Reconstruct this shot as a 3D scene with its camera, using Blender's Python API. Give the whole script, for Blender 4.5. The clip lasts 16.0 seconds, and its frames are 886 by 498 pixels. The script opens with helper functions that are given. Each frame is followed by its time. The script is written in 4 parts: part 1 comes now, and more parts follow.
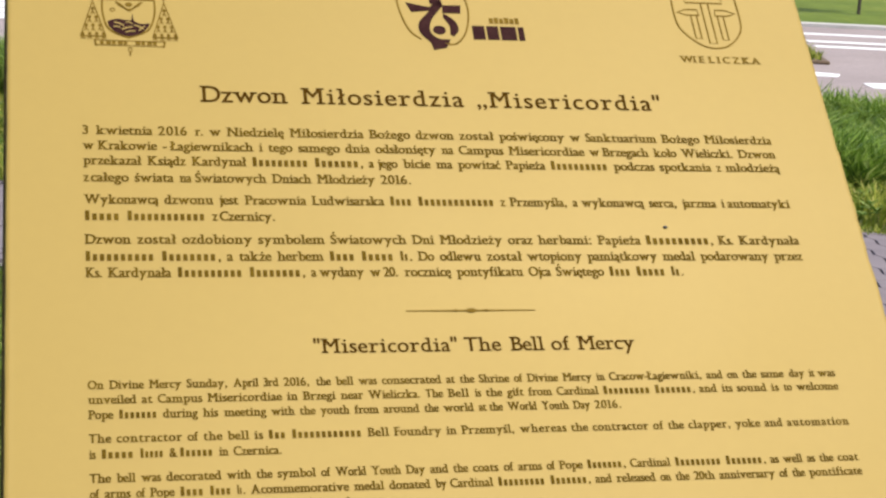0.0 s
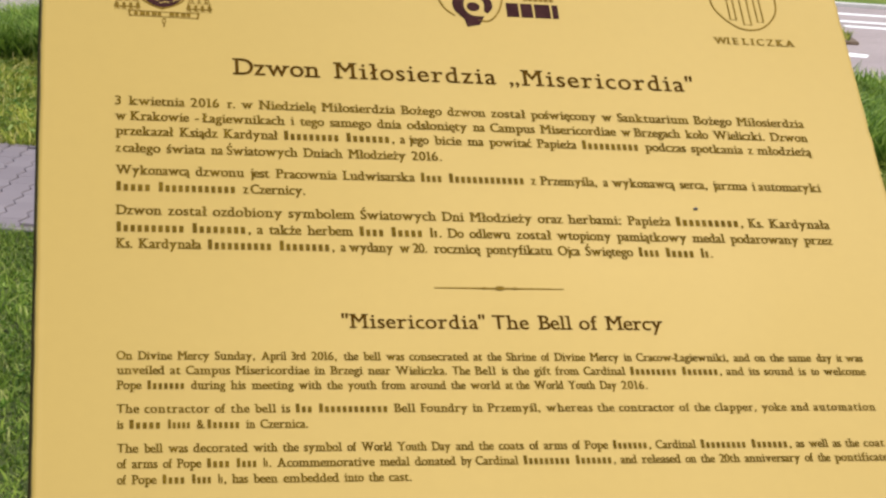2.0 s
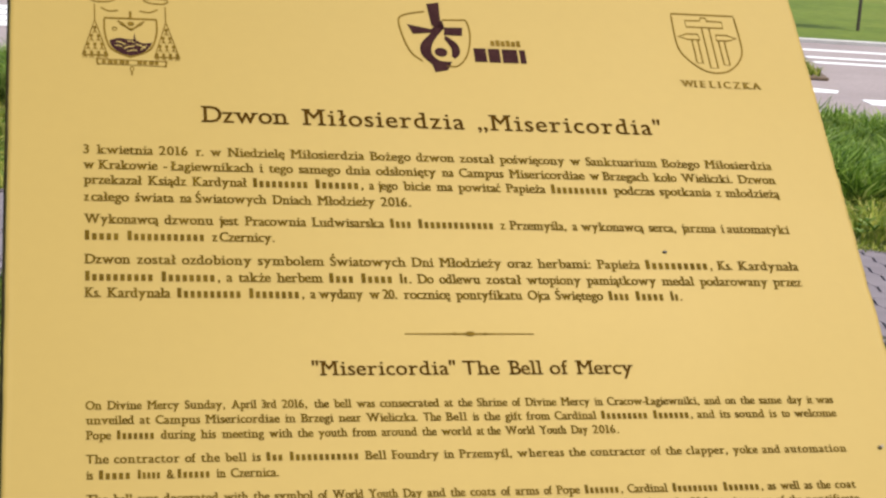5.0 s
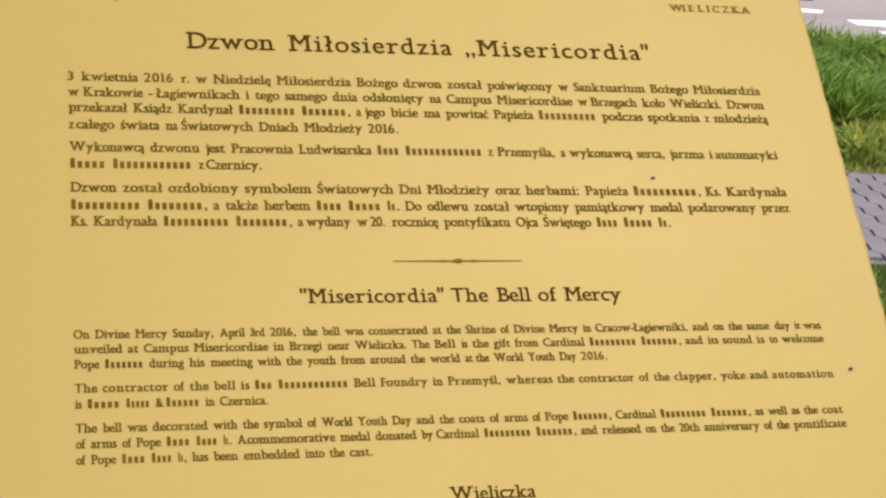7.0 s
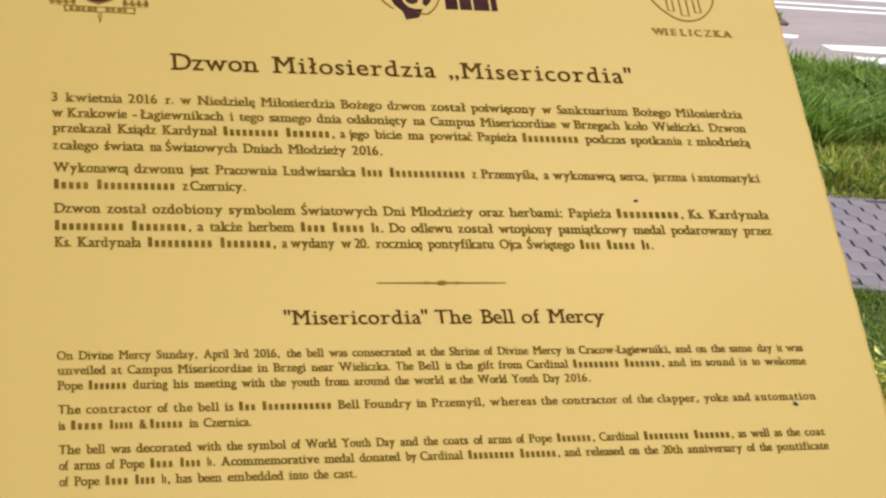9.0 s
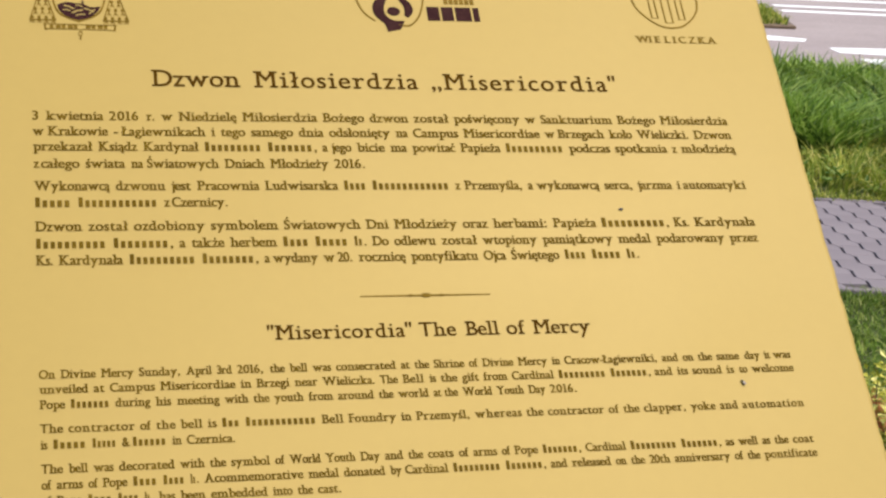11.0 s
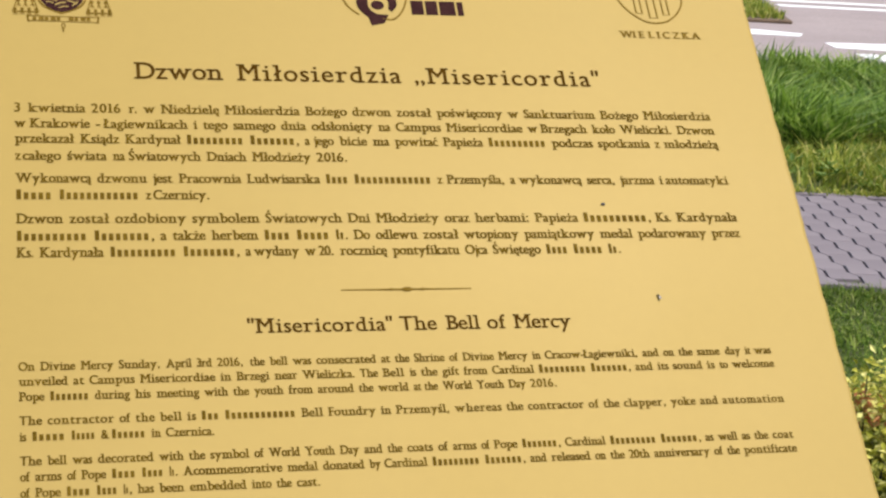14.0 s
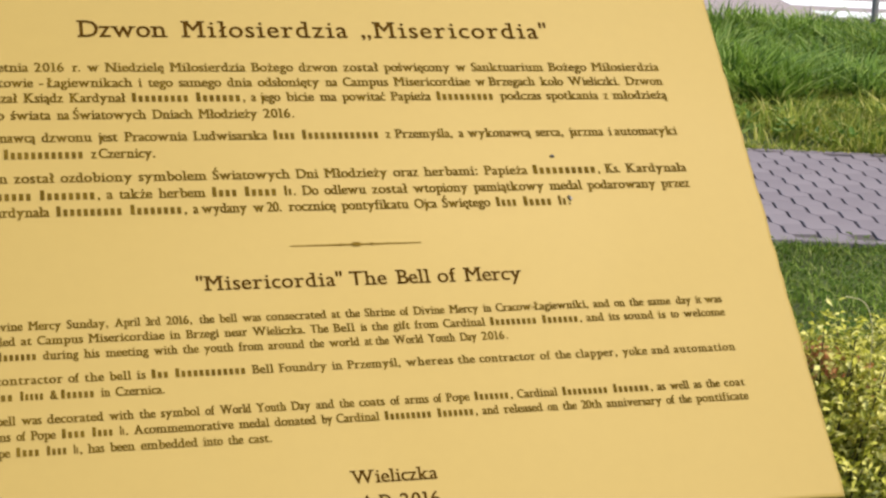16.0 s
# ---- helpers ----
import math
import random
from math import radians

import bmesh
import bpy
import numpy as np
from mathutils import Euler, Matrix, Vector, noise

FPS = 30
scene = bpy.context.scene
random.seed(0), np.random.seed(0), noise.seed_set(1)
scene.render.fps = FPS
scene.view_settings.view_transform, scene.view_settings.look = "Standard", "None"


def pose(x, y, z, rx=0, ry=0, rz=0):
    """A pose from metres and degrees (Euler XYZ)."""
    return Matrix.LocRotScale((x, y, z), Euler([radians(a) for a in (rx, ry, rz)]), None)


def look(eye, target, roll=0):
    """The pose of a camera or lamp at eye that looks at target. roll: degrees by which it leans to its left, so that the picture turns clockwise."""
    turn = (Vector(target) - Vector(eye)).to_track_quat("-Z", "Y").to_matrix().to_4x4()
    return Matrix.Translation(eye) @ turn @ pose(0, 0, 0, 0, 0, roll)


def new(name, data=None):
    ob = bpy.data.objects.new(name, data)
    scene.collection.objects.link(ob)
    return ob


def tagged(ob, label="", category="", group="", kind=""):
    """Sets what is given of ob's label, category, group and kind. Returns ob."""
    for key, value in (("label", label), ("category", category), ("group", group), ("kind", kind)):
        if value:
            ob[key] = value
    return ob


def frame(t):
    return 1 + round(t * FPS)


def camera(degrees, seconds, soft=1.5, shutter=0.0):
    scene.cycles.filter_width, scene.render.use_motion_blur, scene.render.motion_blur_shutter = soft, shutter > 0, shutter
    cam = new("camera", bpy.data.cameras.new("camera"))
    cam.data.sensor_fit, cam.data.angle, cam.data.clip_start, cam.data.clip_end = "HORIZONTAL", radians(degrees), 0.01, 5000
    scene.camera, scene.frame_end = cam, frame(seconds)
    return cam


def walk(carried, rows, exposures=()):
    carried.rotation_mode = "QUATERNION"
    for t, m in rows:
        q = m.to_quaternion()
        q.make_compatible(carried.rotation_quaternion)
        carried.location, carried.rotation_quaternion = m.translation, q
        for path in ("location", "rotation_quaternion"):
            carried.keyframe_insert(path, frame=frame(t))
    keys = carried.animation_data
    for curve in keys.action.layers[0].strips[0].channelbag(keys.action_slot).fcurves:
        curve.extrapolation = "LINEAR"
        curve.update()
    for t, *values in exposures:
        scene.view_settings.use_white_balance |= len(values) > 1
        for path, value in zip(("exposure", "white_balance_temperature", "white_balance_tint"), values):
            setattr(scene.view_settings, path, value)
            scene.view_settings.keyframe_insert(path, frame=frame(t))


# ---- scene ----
cam = camera(28.37, 16.0, 2.4, 0.3)
# seconds, place in metres, turn in degrees
PATH = [
    (0.0, -0.3397, -1.3034, 1.5404, 79.809, -2.448, -13.178),
    (0.5, -0.3384, -1.3090, 1.5409, 80.141, -2.629, -12.797),
    (1.0, -0.3515, -1.3203, 1.5426, 80.185, -3.263, -13.950),
    (1.5, -0.3460, -1.3059, 1.5440, 79.499, -3.680, -13.043),
    (2.0, -0.3450, -1.3018, 1.5435, 78.874, -3.466, -12.229),
    (2.5, -0.3439, -1.3028, 1.5448, 78.733, -3.223, -12.083),
    (3.0, -0.3435, -1.3050, 1.5472, 79.716, -2.556, -12.254),
    (3.5, -0.3432, -1.2999, 1.5511, 80.021, -2.020, -11.880),
    (4.0, -0.3495, -1.2967, 1.5499, 79.456, -2.746, -12.527),
    (4.2, -0.3426, -1.3019, 1.5480, 80.257, -2.877, -12.583),
    (6.3, -0.3414, -1.2979, 1.5526, 78.239, -3.214, -13.951),
    (6.5, -0.3445, -1.2946, 1.5490, 77.542, -3.322, -13.737),
    (7.0, -0.3438, -1.2956, 1.5528, 77.637, -2.985, -13.718),
    (7.5, -0.3459, -1.2927, 1.5484, 77.413, -3.065, -13.889),
    (8.0, -0.3535, -1.2906, 1.5494, 77.560, -2.946, -13.524),
    (8.5, -0.3483, -1.2938, 1.5557, 77.604, -3.423, -13.083),
    (9.0, -0.3503, -1.2959, 1.5519, 78.433, -3.287, -14.461),
    (9.2, -0.3490, -1.2938, 1.5509, 77.964, -3.576, -14.412),
    (11.3, -0.3262, -1.2989, 1.5543, 78.721, -1.766, -13.895),
    (11.5, -0.3319, -1.3020, 1.5537, 77.971, -2.036, -12.563),
    (12.0, -0.3233, -1.3025, 1.5552, 78.079, -2.197, -12.668),
    (12.5, -0.3173, -1.2989, 1.5537, 77.491, -2.358, -13.853),
    (13.0, -0.3187, -1.3007, 1.5552, 77.841, -2.339, -13.293),
    (13.5, -0.3180, -1.3006, 1.5561, 78.515, -2.538, -14.245),
    (14.0, -0.3162, -1.3006, 1.5558, 78.502, -2.585, -14.325),
    (14.5, -0.3130, -1.3031, 1.5527, 77.833, -1.824, -14.206),
    (15.0, -0.3122, -1.3019, 1.5514, 77.753, -2.142, -14.798),
    (15.5, -0.3109, -1.3022, 1.5514, 77.937, -2.147, -15.235),
    (16.0, -0.3064, -1.3002, 1.5477, 77.373, -1.857, -15.788),
]
walk(cam, [(t, pose(x, y, z, rx, ry, rz)) for t, x, y, z, rx, ry, rz in PATH], [(0.0, 0.8), (4.2, 0.8), (6.3, 0.75), (9.2, 0.76), (11.3, 0.8), (16.0, 0.8)])

# ---- light: bright, thinly veiled sky with a soft high sun ----
SUN_UP, SUN_ROUND = radians(62), radians(138)
world = bpy.data.worlds.new("sky")
scene.world = world
world.use_nodes = True
wn = world.node_tree.nodes
sky = wn.new("ShaderNodeTexSky")
sky.sky_type, sky.sun_disc = "NISHITA", False
sky.sun_elevation, sky.sun_rotation = SUN_UP, SUN_ROUND
sky.air_density, sky.dust_density, sky.ozone_density = 1.0, 2.5, 1.0
world.node_tree.links.new(sky.outputs[0], wn["Background"].inputs[0])
wn["Background"].inputs[1].default_value = 0.15
sun = new("sun", bpy.data.lights.new("sun", "SUN"))
sun.data.energy, sun.data.angle, sun.data.color = 2.6, radians(4), (1.0, 0.93, 0.82)
to_sun = Vector((math.sin(SUN_ROUND) * math.cos(SUN_UP), math.cos(SUN_ROUND) * math.cos(SUN_UP), math.sin(SUN_UP)))
sun.matrix_world = look(to_sun * 60, (0, 0, 0))


# ---- materials ----
def material(name, rough=0.6, metal=0.0, spec=0.5):
    m = bpy.data.materials.new(name)
    m.use_nodes = True
    b = m.node_tree.nodes["Principled BSDF"]
    b.inputs["Roughness"].default_value, b.inputs["Metallic"].default_value = rough, metal
    b.inputs["Specular IOR Level"].default_value = spec
    return m, m.node_tree.nodes, m.node_tree.links, b


def ramp(nodes, links, source, stops):
    r = nodes.new("ShaderNodeValToRGB")
    while len(r.color_ramp.elements) < len(stops):
        r.color_ramp.elements.new(0.5)
    for e, (at, c) in zip(r.color_ramp.elements, stops):
        e.position, e.color = at, (*c, 1)
    links.new(source, r.inputs[0])
    return r


def noise_of(nodes, links, scale, detail=4.0, coords="Object"):
    tc = nodes.new("ShaderNodeTexCoord")
    n = nodes.new("ShaderNodeTexNoise")
    n.inputs["Scale"].default_value, n.inputs["Detail"].default_value = scale, detail
    links.new(tc.outputs[coords], n.inputs["Vector"])
    return n


def mixed(nodes, links, a, b, how="MULTIPLY", factor=1.0):
    m = nodes.new("ShaderNodeMix")
    m.data_type, m.blend_type = "RGBA", how
    m.inputs[0].default_value = factor
    links.new(a, m.inputs[6])
    links.new(b, m.inputs[7])
    return m.outputs[2]


def speckled(name, stops, scale, fine, rough=0.7, metal=0.0, bump=0.2, spec=0.5, depth=0.002):
    """Two scales of variation and a fine relief."""
    m, n, l, b = material(name, rough, metal, spec)
    big, small = noise_of(n, l, scale), noise_of(n, l, fine, 6.0)
    colour = ramp(n, l, big.outputs[0], stops)
    grain = ramp(n, l, small.outputs[0], [(0.3, (0.78,) * 3), (0.7, (1.12,) * 3)])
    l.new(mixed(n, l, colour.outputs[0], grain.outputs[0]), b.inputs["Base Color"])
    bp = n.new("ShaderNodeBump")
    bp.inputs["Strength"].default_value, bp.inputs["Distance"].default_value = bump, depth
    l.new(small.outputs[0], bp.inputs["Height"])
    l.new(bp.outputs[0], b.inputs["Normal"])
    return m


def varied(name, stops, rough=0.6, by="island", translucent=0.0, spec=0.3, patchy=(0.72, 1.12)):
    """Each blade, leaf or piece takes a shade of its own."""
    m, n, l, b = material(name, rough, 0.0, spec)
    if by == "island":
        source = n.new("ShaderNodeNewGeometry").outputs["Random Per Island"]
    else:
        source = n.new("ShaderNodeObjectInfo").outputs["Random"]
    colour = ramp(n, l, source, stops)
    patch = ramp(n, l, noise_of(n, l, 1.3, 3.0).outputs[0], [(0.35, (patchy[0],) * 3), (0.68, (patchy[1],) * 3)])
    tone = mixed(n, l, colour.outputs[0], patch.outputs[0])
    l.new(tone, b.inputs["Base Color"])
    if translucent:
        t, mix = n.new("ShaderNodeBsdfTranslucent"), n.new("ShaderNodeMixShader")
        l.new(tone, t.inputs[0])
        mix.inputs[0].default_value = translucent
        l.new(b.outputs[0], mix.inputs[1])
        l.new(t.outputs[0], mix.inputs[2])
        l.new(mix.outputs[0], n["Material Output"].inputs[0])
    return m


def brass_material():
    m, n, l, b = material("gold_sheet", 0.5, 0.06, 0.17)
    big, fine = noise_of(n, l, 3.0, 3.0), noise_of(n, l, 90.0, 4.0)
    colour = ramp(n, l, big.outputs[0], [(0.3, (0.260, 0.181, 0.042)), (0.7, (0.274, 0.191, 0.046))])
    grain = ramp(n, l, fine.outputs[0], [(0.3, (0.985,) * 3), (0.7, (1.01,) * 3)])
    l.new(mixed(n, l, colour.outputs[0], grain.outputs[0]), b.inputs["Base Color"])
    rough = ramp(n, l, big.outputs[0], [(0.3, (0.47,) * 3), (0.7, (0.53,) * 3)])
    l.new(rough.outputs[0], b.inputs["Roughness"])
    bp = n.new("ShaderNodeBump")
    bp.inputs["Strength"].default_value, bp.inputs["Distance"].default_value = 0.02, 0.001
    l.new(fine.outputs[0], bp.inputs["Height"])
    l.new(bp.outputs[0], b.inputs["Normal"])
    return m


GOLD = brass_material()
INK = speckled("etched_brown_ink", [(0.3, (0.042, 0.018, 0.0015)), (0.7, (0.062, 0.030, 0.003))], 60, 400, 0.9, 0.0, 0.05, 0.02)
INK_BODY = speckled("worn_brown_ink", [(0.3, (0.076, 0.044, 0.005)), (0.7, (0.112, 0.068, 0.008))], 40, 300, 0.9, 0.0, 0.05, 0.02)
INK_LINE = speckled("thin_bronze_ink", [(0.3, (0.115, 0.068, 0.010)), (0.7, (0.15, 0.092, 0.014))], 60, 400, 0.9, 0.0, 0.05, 0.02)
INK_PLUM = speckled("plum_brown_ink", [(0.3, (0.026, 0.010, 0.010)), (0.7, (0.038, 0.016, 0.014))], 60, 400, 0.9, 0.0, 0.05, 0.02)
EDGE = speckled("dark_edge_paint", [(0.3, (0.020, 0.016, 0.006)), (0.7, (0.042, 0.034, 0.014))], 12, 90, 0.9, 0.0, 0.1, 0.03)
STEEL = speckled("painted_steel", [(0.3, (0.045, 0.042, 0.04)), (0.7, (0.07, 0.066, 0.06))], 9, 120, 0.45, 0.4, 0.1)
SOIL = speckled("soil_and_thatch", [(0.3, (0.035, 0.04, 0.014)), (0.55, (0.055, 0.072, 0.02)), (0.75, (0.075, 0.095, 0.028))], 1.2, 25, 0.95, 0.0, 0.8, 0.1, 0.02)
LAWN = varied("lawn_grass", [(0.0, (0.060, 0.112, 0.013)), (0.5, (0.135, 0.208, 0.025)), (0.85, (0.22, 0.292, 0.044)), (1.0, (0.38, 0.40, 0.13))], 0.6, translucent=0.4, spec=0.15)
WEED = varied("weed_leaf", [(0.0, (0.06, 0.125, 0.014)), (0.5, (0.12, 0.21, 0.025)), (1.0, (0.26, 0.33, 0.08))], 0.5, translucent=0.35, spec=0.2)
STRAW = varied("straw_grass", [(0.0, (0.095, 0.15, 0.016)), (0.5, (0.225, 0.275, 0.032)), (0.8, (0.37, 0.37, 0.054)), (1.0, (0.62, 0.54, 0.19))], 0.6, translucent=0.4, spec=0.15)
REED = varied("dense_green_grass", [(0.0, (0.055, 0.105, 0.013)), (0.45, (0.14, 0.235, 0.028)), (0.8, (0.24, 0.345, 0.052)), (1.0, (0.42, 0.49, 0.14))], 0.5, translucent=0.45, spec=0.2)
FAR_LAWN = speckled("far_meadow", [(0.3, (0.085, 0.125, 0.018)), (0.55, (0.115, 0.15, 0.024)), (0.75, (0.14, 0.165, 0.03))], 0.25, 3.0, 0.9, 0.0, 0.8, 0.1, 0.05)
PAVER = varied("mauve_grey_concrete", [(0.0, (0.150, 0.126, 0.132)), (0.5, (0.161, 0.136, 0.142)), (1.0, (0.174, 0.148, 0.153))], 0.85, "object", spec=0.25, patchy=(0.93, 1.05))
PAVER_FAR = varied("mauve_grey_concrete_rest", [(0.0, (0.150, 0.126, 0.132)), (0.5, (0.161, 0.136, 0.142)), (1.0, (0.174, 0.148, 0.153))], 0.85, "island", spec=0.25, patchy=(0.93, 1.05))
JOINT = speckled("dark_joint_sand", [(0.3, (0.055, 0.044, 0.040)), (0.7, (0.095, 0.078, 0.07))], 6, 60, 0.95, 0.0, 0.6)
KERB = speckled("pale_concrete", [(0.3, (0.38, 0.36, 0.33)), (0.7, (0.48, 0.45, 0.42))], 2, 40, 0.85, 0.0, 0.4)
ASPHALT = speckled("worn_asphalt", [(0.3, (0.235, 0.190, 0.178)), (0.7, (0.30, 0.245, 0.228))], 0.35, 30, 0.8, 0.0, 0.5, 0.3)
PAINT = speckled("white_road_paint", [(0.3, (0.74, 0.73, 0.70)), (0.7, (0.82, 0.81, 0.79))], 1.5, 25, 0.6, 0.0, 0.2)
DIRT = speckled("brown_dirt", [(0.3, (0.085, 0.055, 0.032)), (0.7, (0.15, 0.10, 0.06))], 2.0, 30, 0.95, 0.0, 0.8)
LEAF = varied("golden_leaf", [(0.0, (0.14, 0.16, 0.012)), (0.3, (0.36, 0.36, 0.03)), (0.65, (0.60, 0.56, 0.08)), (1.0, (0.82, 0.76, 0.26))], 0.5, translucent=0.25)
# darker copy of LEAF: the shade inside the shrubs is put into its colour
LEAF_SHADED = varied("shaded_leaf", [(0.0, (0.09, 0.11, 0.02)), (0.5, (0.17, 0.18, 0.03)), (1.0, (0.28, 0.26, 0.05))], 0.5, translucent=0.2)
LEAF_RED = varied("copper_leaf", [(0.0, (0.34, 0.11, 0.04)), (0.5, (0.50, 0.20, 0.07)), (1.0, (0.62, 0.34, 0.12))], 0.5, translucent=0.25)
TWIG = speckled("brown_twig", [(0.3, (0.035, 0.026, 0.014)), (0.7, (0.06, 0.045, 0.025))], 30, 200, 0.8)
STALK = speckled("dry_stalk", [(0.3, (0.38, 0.33, 0.16)), (0.7, (0.48, 0.42, 0.22))], 30, 200, 0.7)
CAR_BODY = speckled("black_car_paint", [(0.3, (0.012, 0.009, 0.008)), (0.7, (0.018, 0.013, 0.012))], 3, 40, 0.25, 0.0, 0.0, 0.22)
CAR_SILL = speckled("grey_sill_trim", [(0.3, (0.52, 0.50, 0.49)), (0.7, (0.60, 0.58, 0.57))], 3, 40, 0.4, 0.2, 0.0)
ZINC = speckled("dull_zinc", [(0.3, (0.17, 0.155, 0.15)), (0.7, (0.23, 0.21, 0.20))], 8, 90, 0.6, 0.3, 0.1)
TYRE = speckled("tyre_rubber", [(0.3, (0.014, 0.013, 0.013)), (0.7, (0.024, 0.023, 0.022))], 20, 150, 0.8)
RIM = speckled("grey_alloy", [(0.3, (0.40, 0.385, 0.375)), (0.7, (0.50, 0.48, 0.465))], 12, 120, 0.5, 0.35, 0.05)
GLASS = speckled("dark_car_glass", [(0.3, (0.02, 0.023, 0.025)), (0.7, (0.03, 0.033, 0.035))], 2, 30, 0.06, 0.0, 0.0)
LAMP_RED = speckled("red_lens", [(0.3, (0.35, 0.02, 0.02)), (0.7, (0.42, 0.03, 0.025))], 5, 50, 0.15)
LAMP_CLEAR = speckled("clear_lens", [(0.3, (0.6, 0.6, 0.6)), (0.7, (0.7, 0.7, 0.7))], 5, 50, 0.1)
CHITIN = speckled("dark_chitin", [(0.3, (0.012, 0.008, 0.006)), (0.7, (0.03, 0.02, 0.014))], 300, 2000, 0.35)
WING = speckled("smoky_wing", [(0.3, (0.12, 0.09, 0.06)), (0.7, (0.18, 0.14, 0.1))], 300, 2000, 0.3)


# ---- mesh helpers ----
def part(name, bm, mat, parent=None, label=""):
    me = bpy.data.meshes.new(name)
    bm.to_mesh(me)
    bm.free()
    me.materials.append(mat)
    ob = new(name, me)
    ob.parent = parent
    return tagged(ob, label)


def raw(name, verts, faces, mat, parent=None, smooth=False):
    me = bpy.data.meshes.new(name)
    me.from_pydata(verts, [], faces)
    me.materials.append(mat)
    if smooth:
        me.shade_smooth()
    ob = new(name, me)
    ob.parent = parent
    return ob


def box(sx, sy, sz, at=(0, 0, 0), bevel=0.0, seg=2, bm=None, turn=None):
    bm = bm or bmesh.new()
    m = Matrix.Translation(at) @ (turn or Matrix()) @ Matrix.Diagonal((sx, sy, sz, 1))
    made = bmesh.ops.create_cube(bm, size=1, matrix=m)["verts"]
    if bevel:
        edges = list({e for v in made for e in v.link_edges})
        bmesh.ops.bevel(bm, geom=edges, offset=bevel, segments=seg, affect="EDGES", profile=0.5)
    return bm


def rod(a, b, r1, r2, sides=8, bm=None):
    bm = bm or bmesh.new()
    a, b = Vector(a), Vector(b)
    m = Matrix.Translation((a + b) / 2) @ (b - a).to_track_quat("Z", "Y").to_matrix().to_4x4()
    bmesh.ops.create_cone(bm, cap_ends=True, segments=sides, radius1=r1, radius2=r2, depth=(b - a).length, matrix=m)
    return bm


def outline(points, width, bm=None, closed=False, z=0.0, thick=0.0004):
    """A drawn line of a given width as a thin raised band."""
    bm = bm or bmesh.new()
    pts = [Vector((x, y, 0)) for x, y in points]
    n = len(pts)
    ring = []
    for i, p in enumerate(pts):
        a = pts[(i - 1) % n] if closed or i else p
        b = pts[(i + 1) % n] if closed or i < n - 1 else p
        d = (b - a).normalized()
        side = Vector((-d.y, d.x, 0)) * width / 2
        ring.append([bm.verts.new(p + k * side + Vector((0, 0, h))) for k in (1, -1) for h in (z, z + thick)])
    for i in range(n if closed else n - 1):
        a, b = ring[i], ring[(i + 1) % n]
        for j, k in ((1, 3), (0, 1), (3, 2)):
            bm.faces.new((a[j], b[j], b[k], a[k]))
    return bm


def plate_shape(points, bm=None, z=0.0, thick=0.0004):
    """A filled flat shape with a little height."""
    bm = bm or bmesh.new()
    low = [bm.verts.new((x, y, z)) for x, y in points]
    top = [bm.verts.new((x, y, z + thick)) for x, y in points]
    face = bm.faces.new(top)
    for i in range(len(points)):
        j = (i + 1) % len(points)
        bm.faces.new((low[i], low[j], top[j], top[i]))
    bmesh.ops.triangulate(bm, faces=[face])
    return bm


def oval(cx, cy, rx, ry, n=16):
    return [(cx + rx * math.cos(2 * math.pi * i / n), cy + ry * math.sin(2 * math.pi * i / n)) for i in range(n)]


def bend(points, n=6):
    """A smooth curve through the points."""
    out = []
    p = [points[0], *points, points[-1]]
    for i in range(1, len(p) - 2):
        for k in range(n):
            t = k / n
            out.append(tuple(0.5 * (2 * p[i][j] + (p[i + 1][j] - p[i - 1][j]) * t + (2 * p[i - 1][j] - 5 * p[i][j] + 4 * p[i + 1][j] - p[i + 2][j]) * t * t
                                    + (3 * p[i][j] - p[i - 1][j] - 3 * p[i + 1][j] + p[i + 2][j]) * t ** 3) for j in (0, 1)))
    return out + [points[-1]]


# ---- the street's frame: s along the pavement, d away from the board ----
STREET = radians(-20)


def street(s, d, z=0.0):
    c, k = math.cos(STREET), math.sin(STREET)
    return Vector((s * c - d * k, s * k + d * c, z))


STREET_TURN = Matrix.Rotation(STREET, 4, "Z")


def strip(name, s0, s1, d0, d1, top, depth, mat, label, bevel=0.0, category="", kind="structure"):
    bm = box(s1 - s0, d1 - d0, depth, ((s0 + s1) / 2, (d0 + d1) / 2, top - depth / 2), bevel)
    ob = part(name, bm, mat)
    ob.matrix_basis = STREET_TURN
    return tagged(ob, label, category, kind=kind)


PAVE_NEAR, PAVE_FAR = 6.07, 8.52
ROAD_NEAR, ROAD_FAR, ROAD_Z = 15.6, 37.0, -0.08


def height(s, d):
    """The lie of the land: level lawn, a low swell under the dense grass, a verge falling to the road."""
    h = -0.02
    if d > ROAD_NEAR - 0.35 and d < ROAD_FAR + 0.3:
        h = ROAD_Z - 0.14
    if d > ROAD_FAR + 0.3:
        h = min(1.6, (d - ROAD_FAR) * 0.03) - 0.02
    if PAVE_NEAR < d < PAVE_FAR:
        h = -0.12
    return h


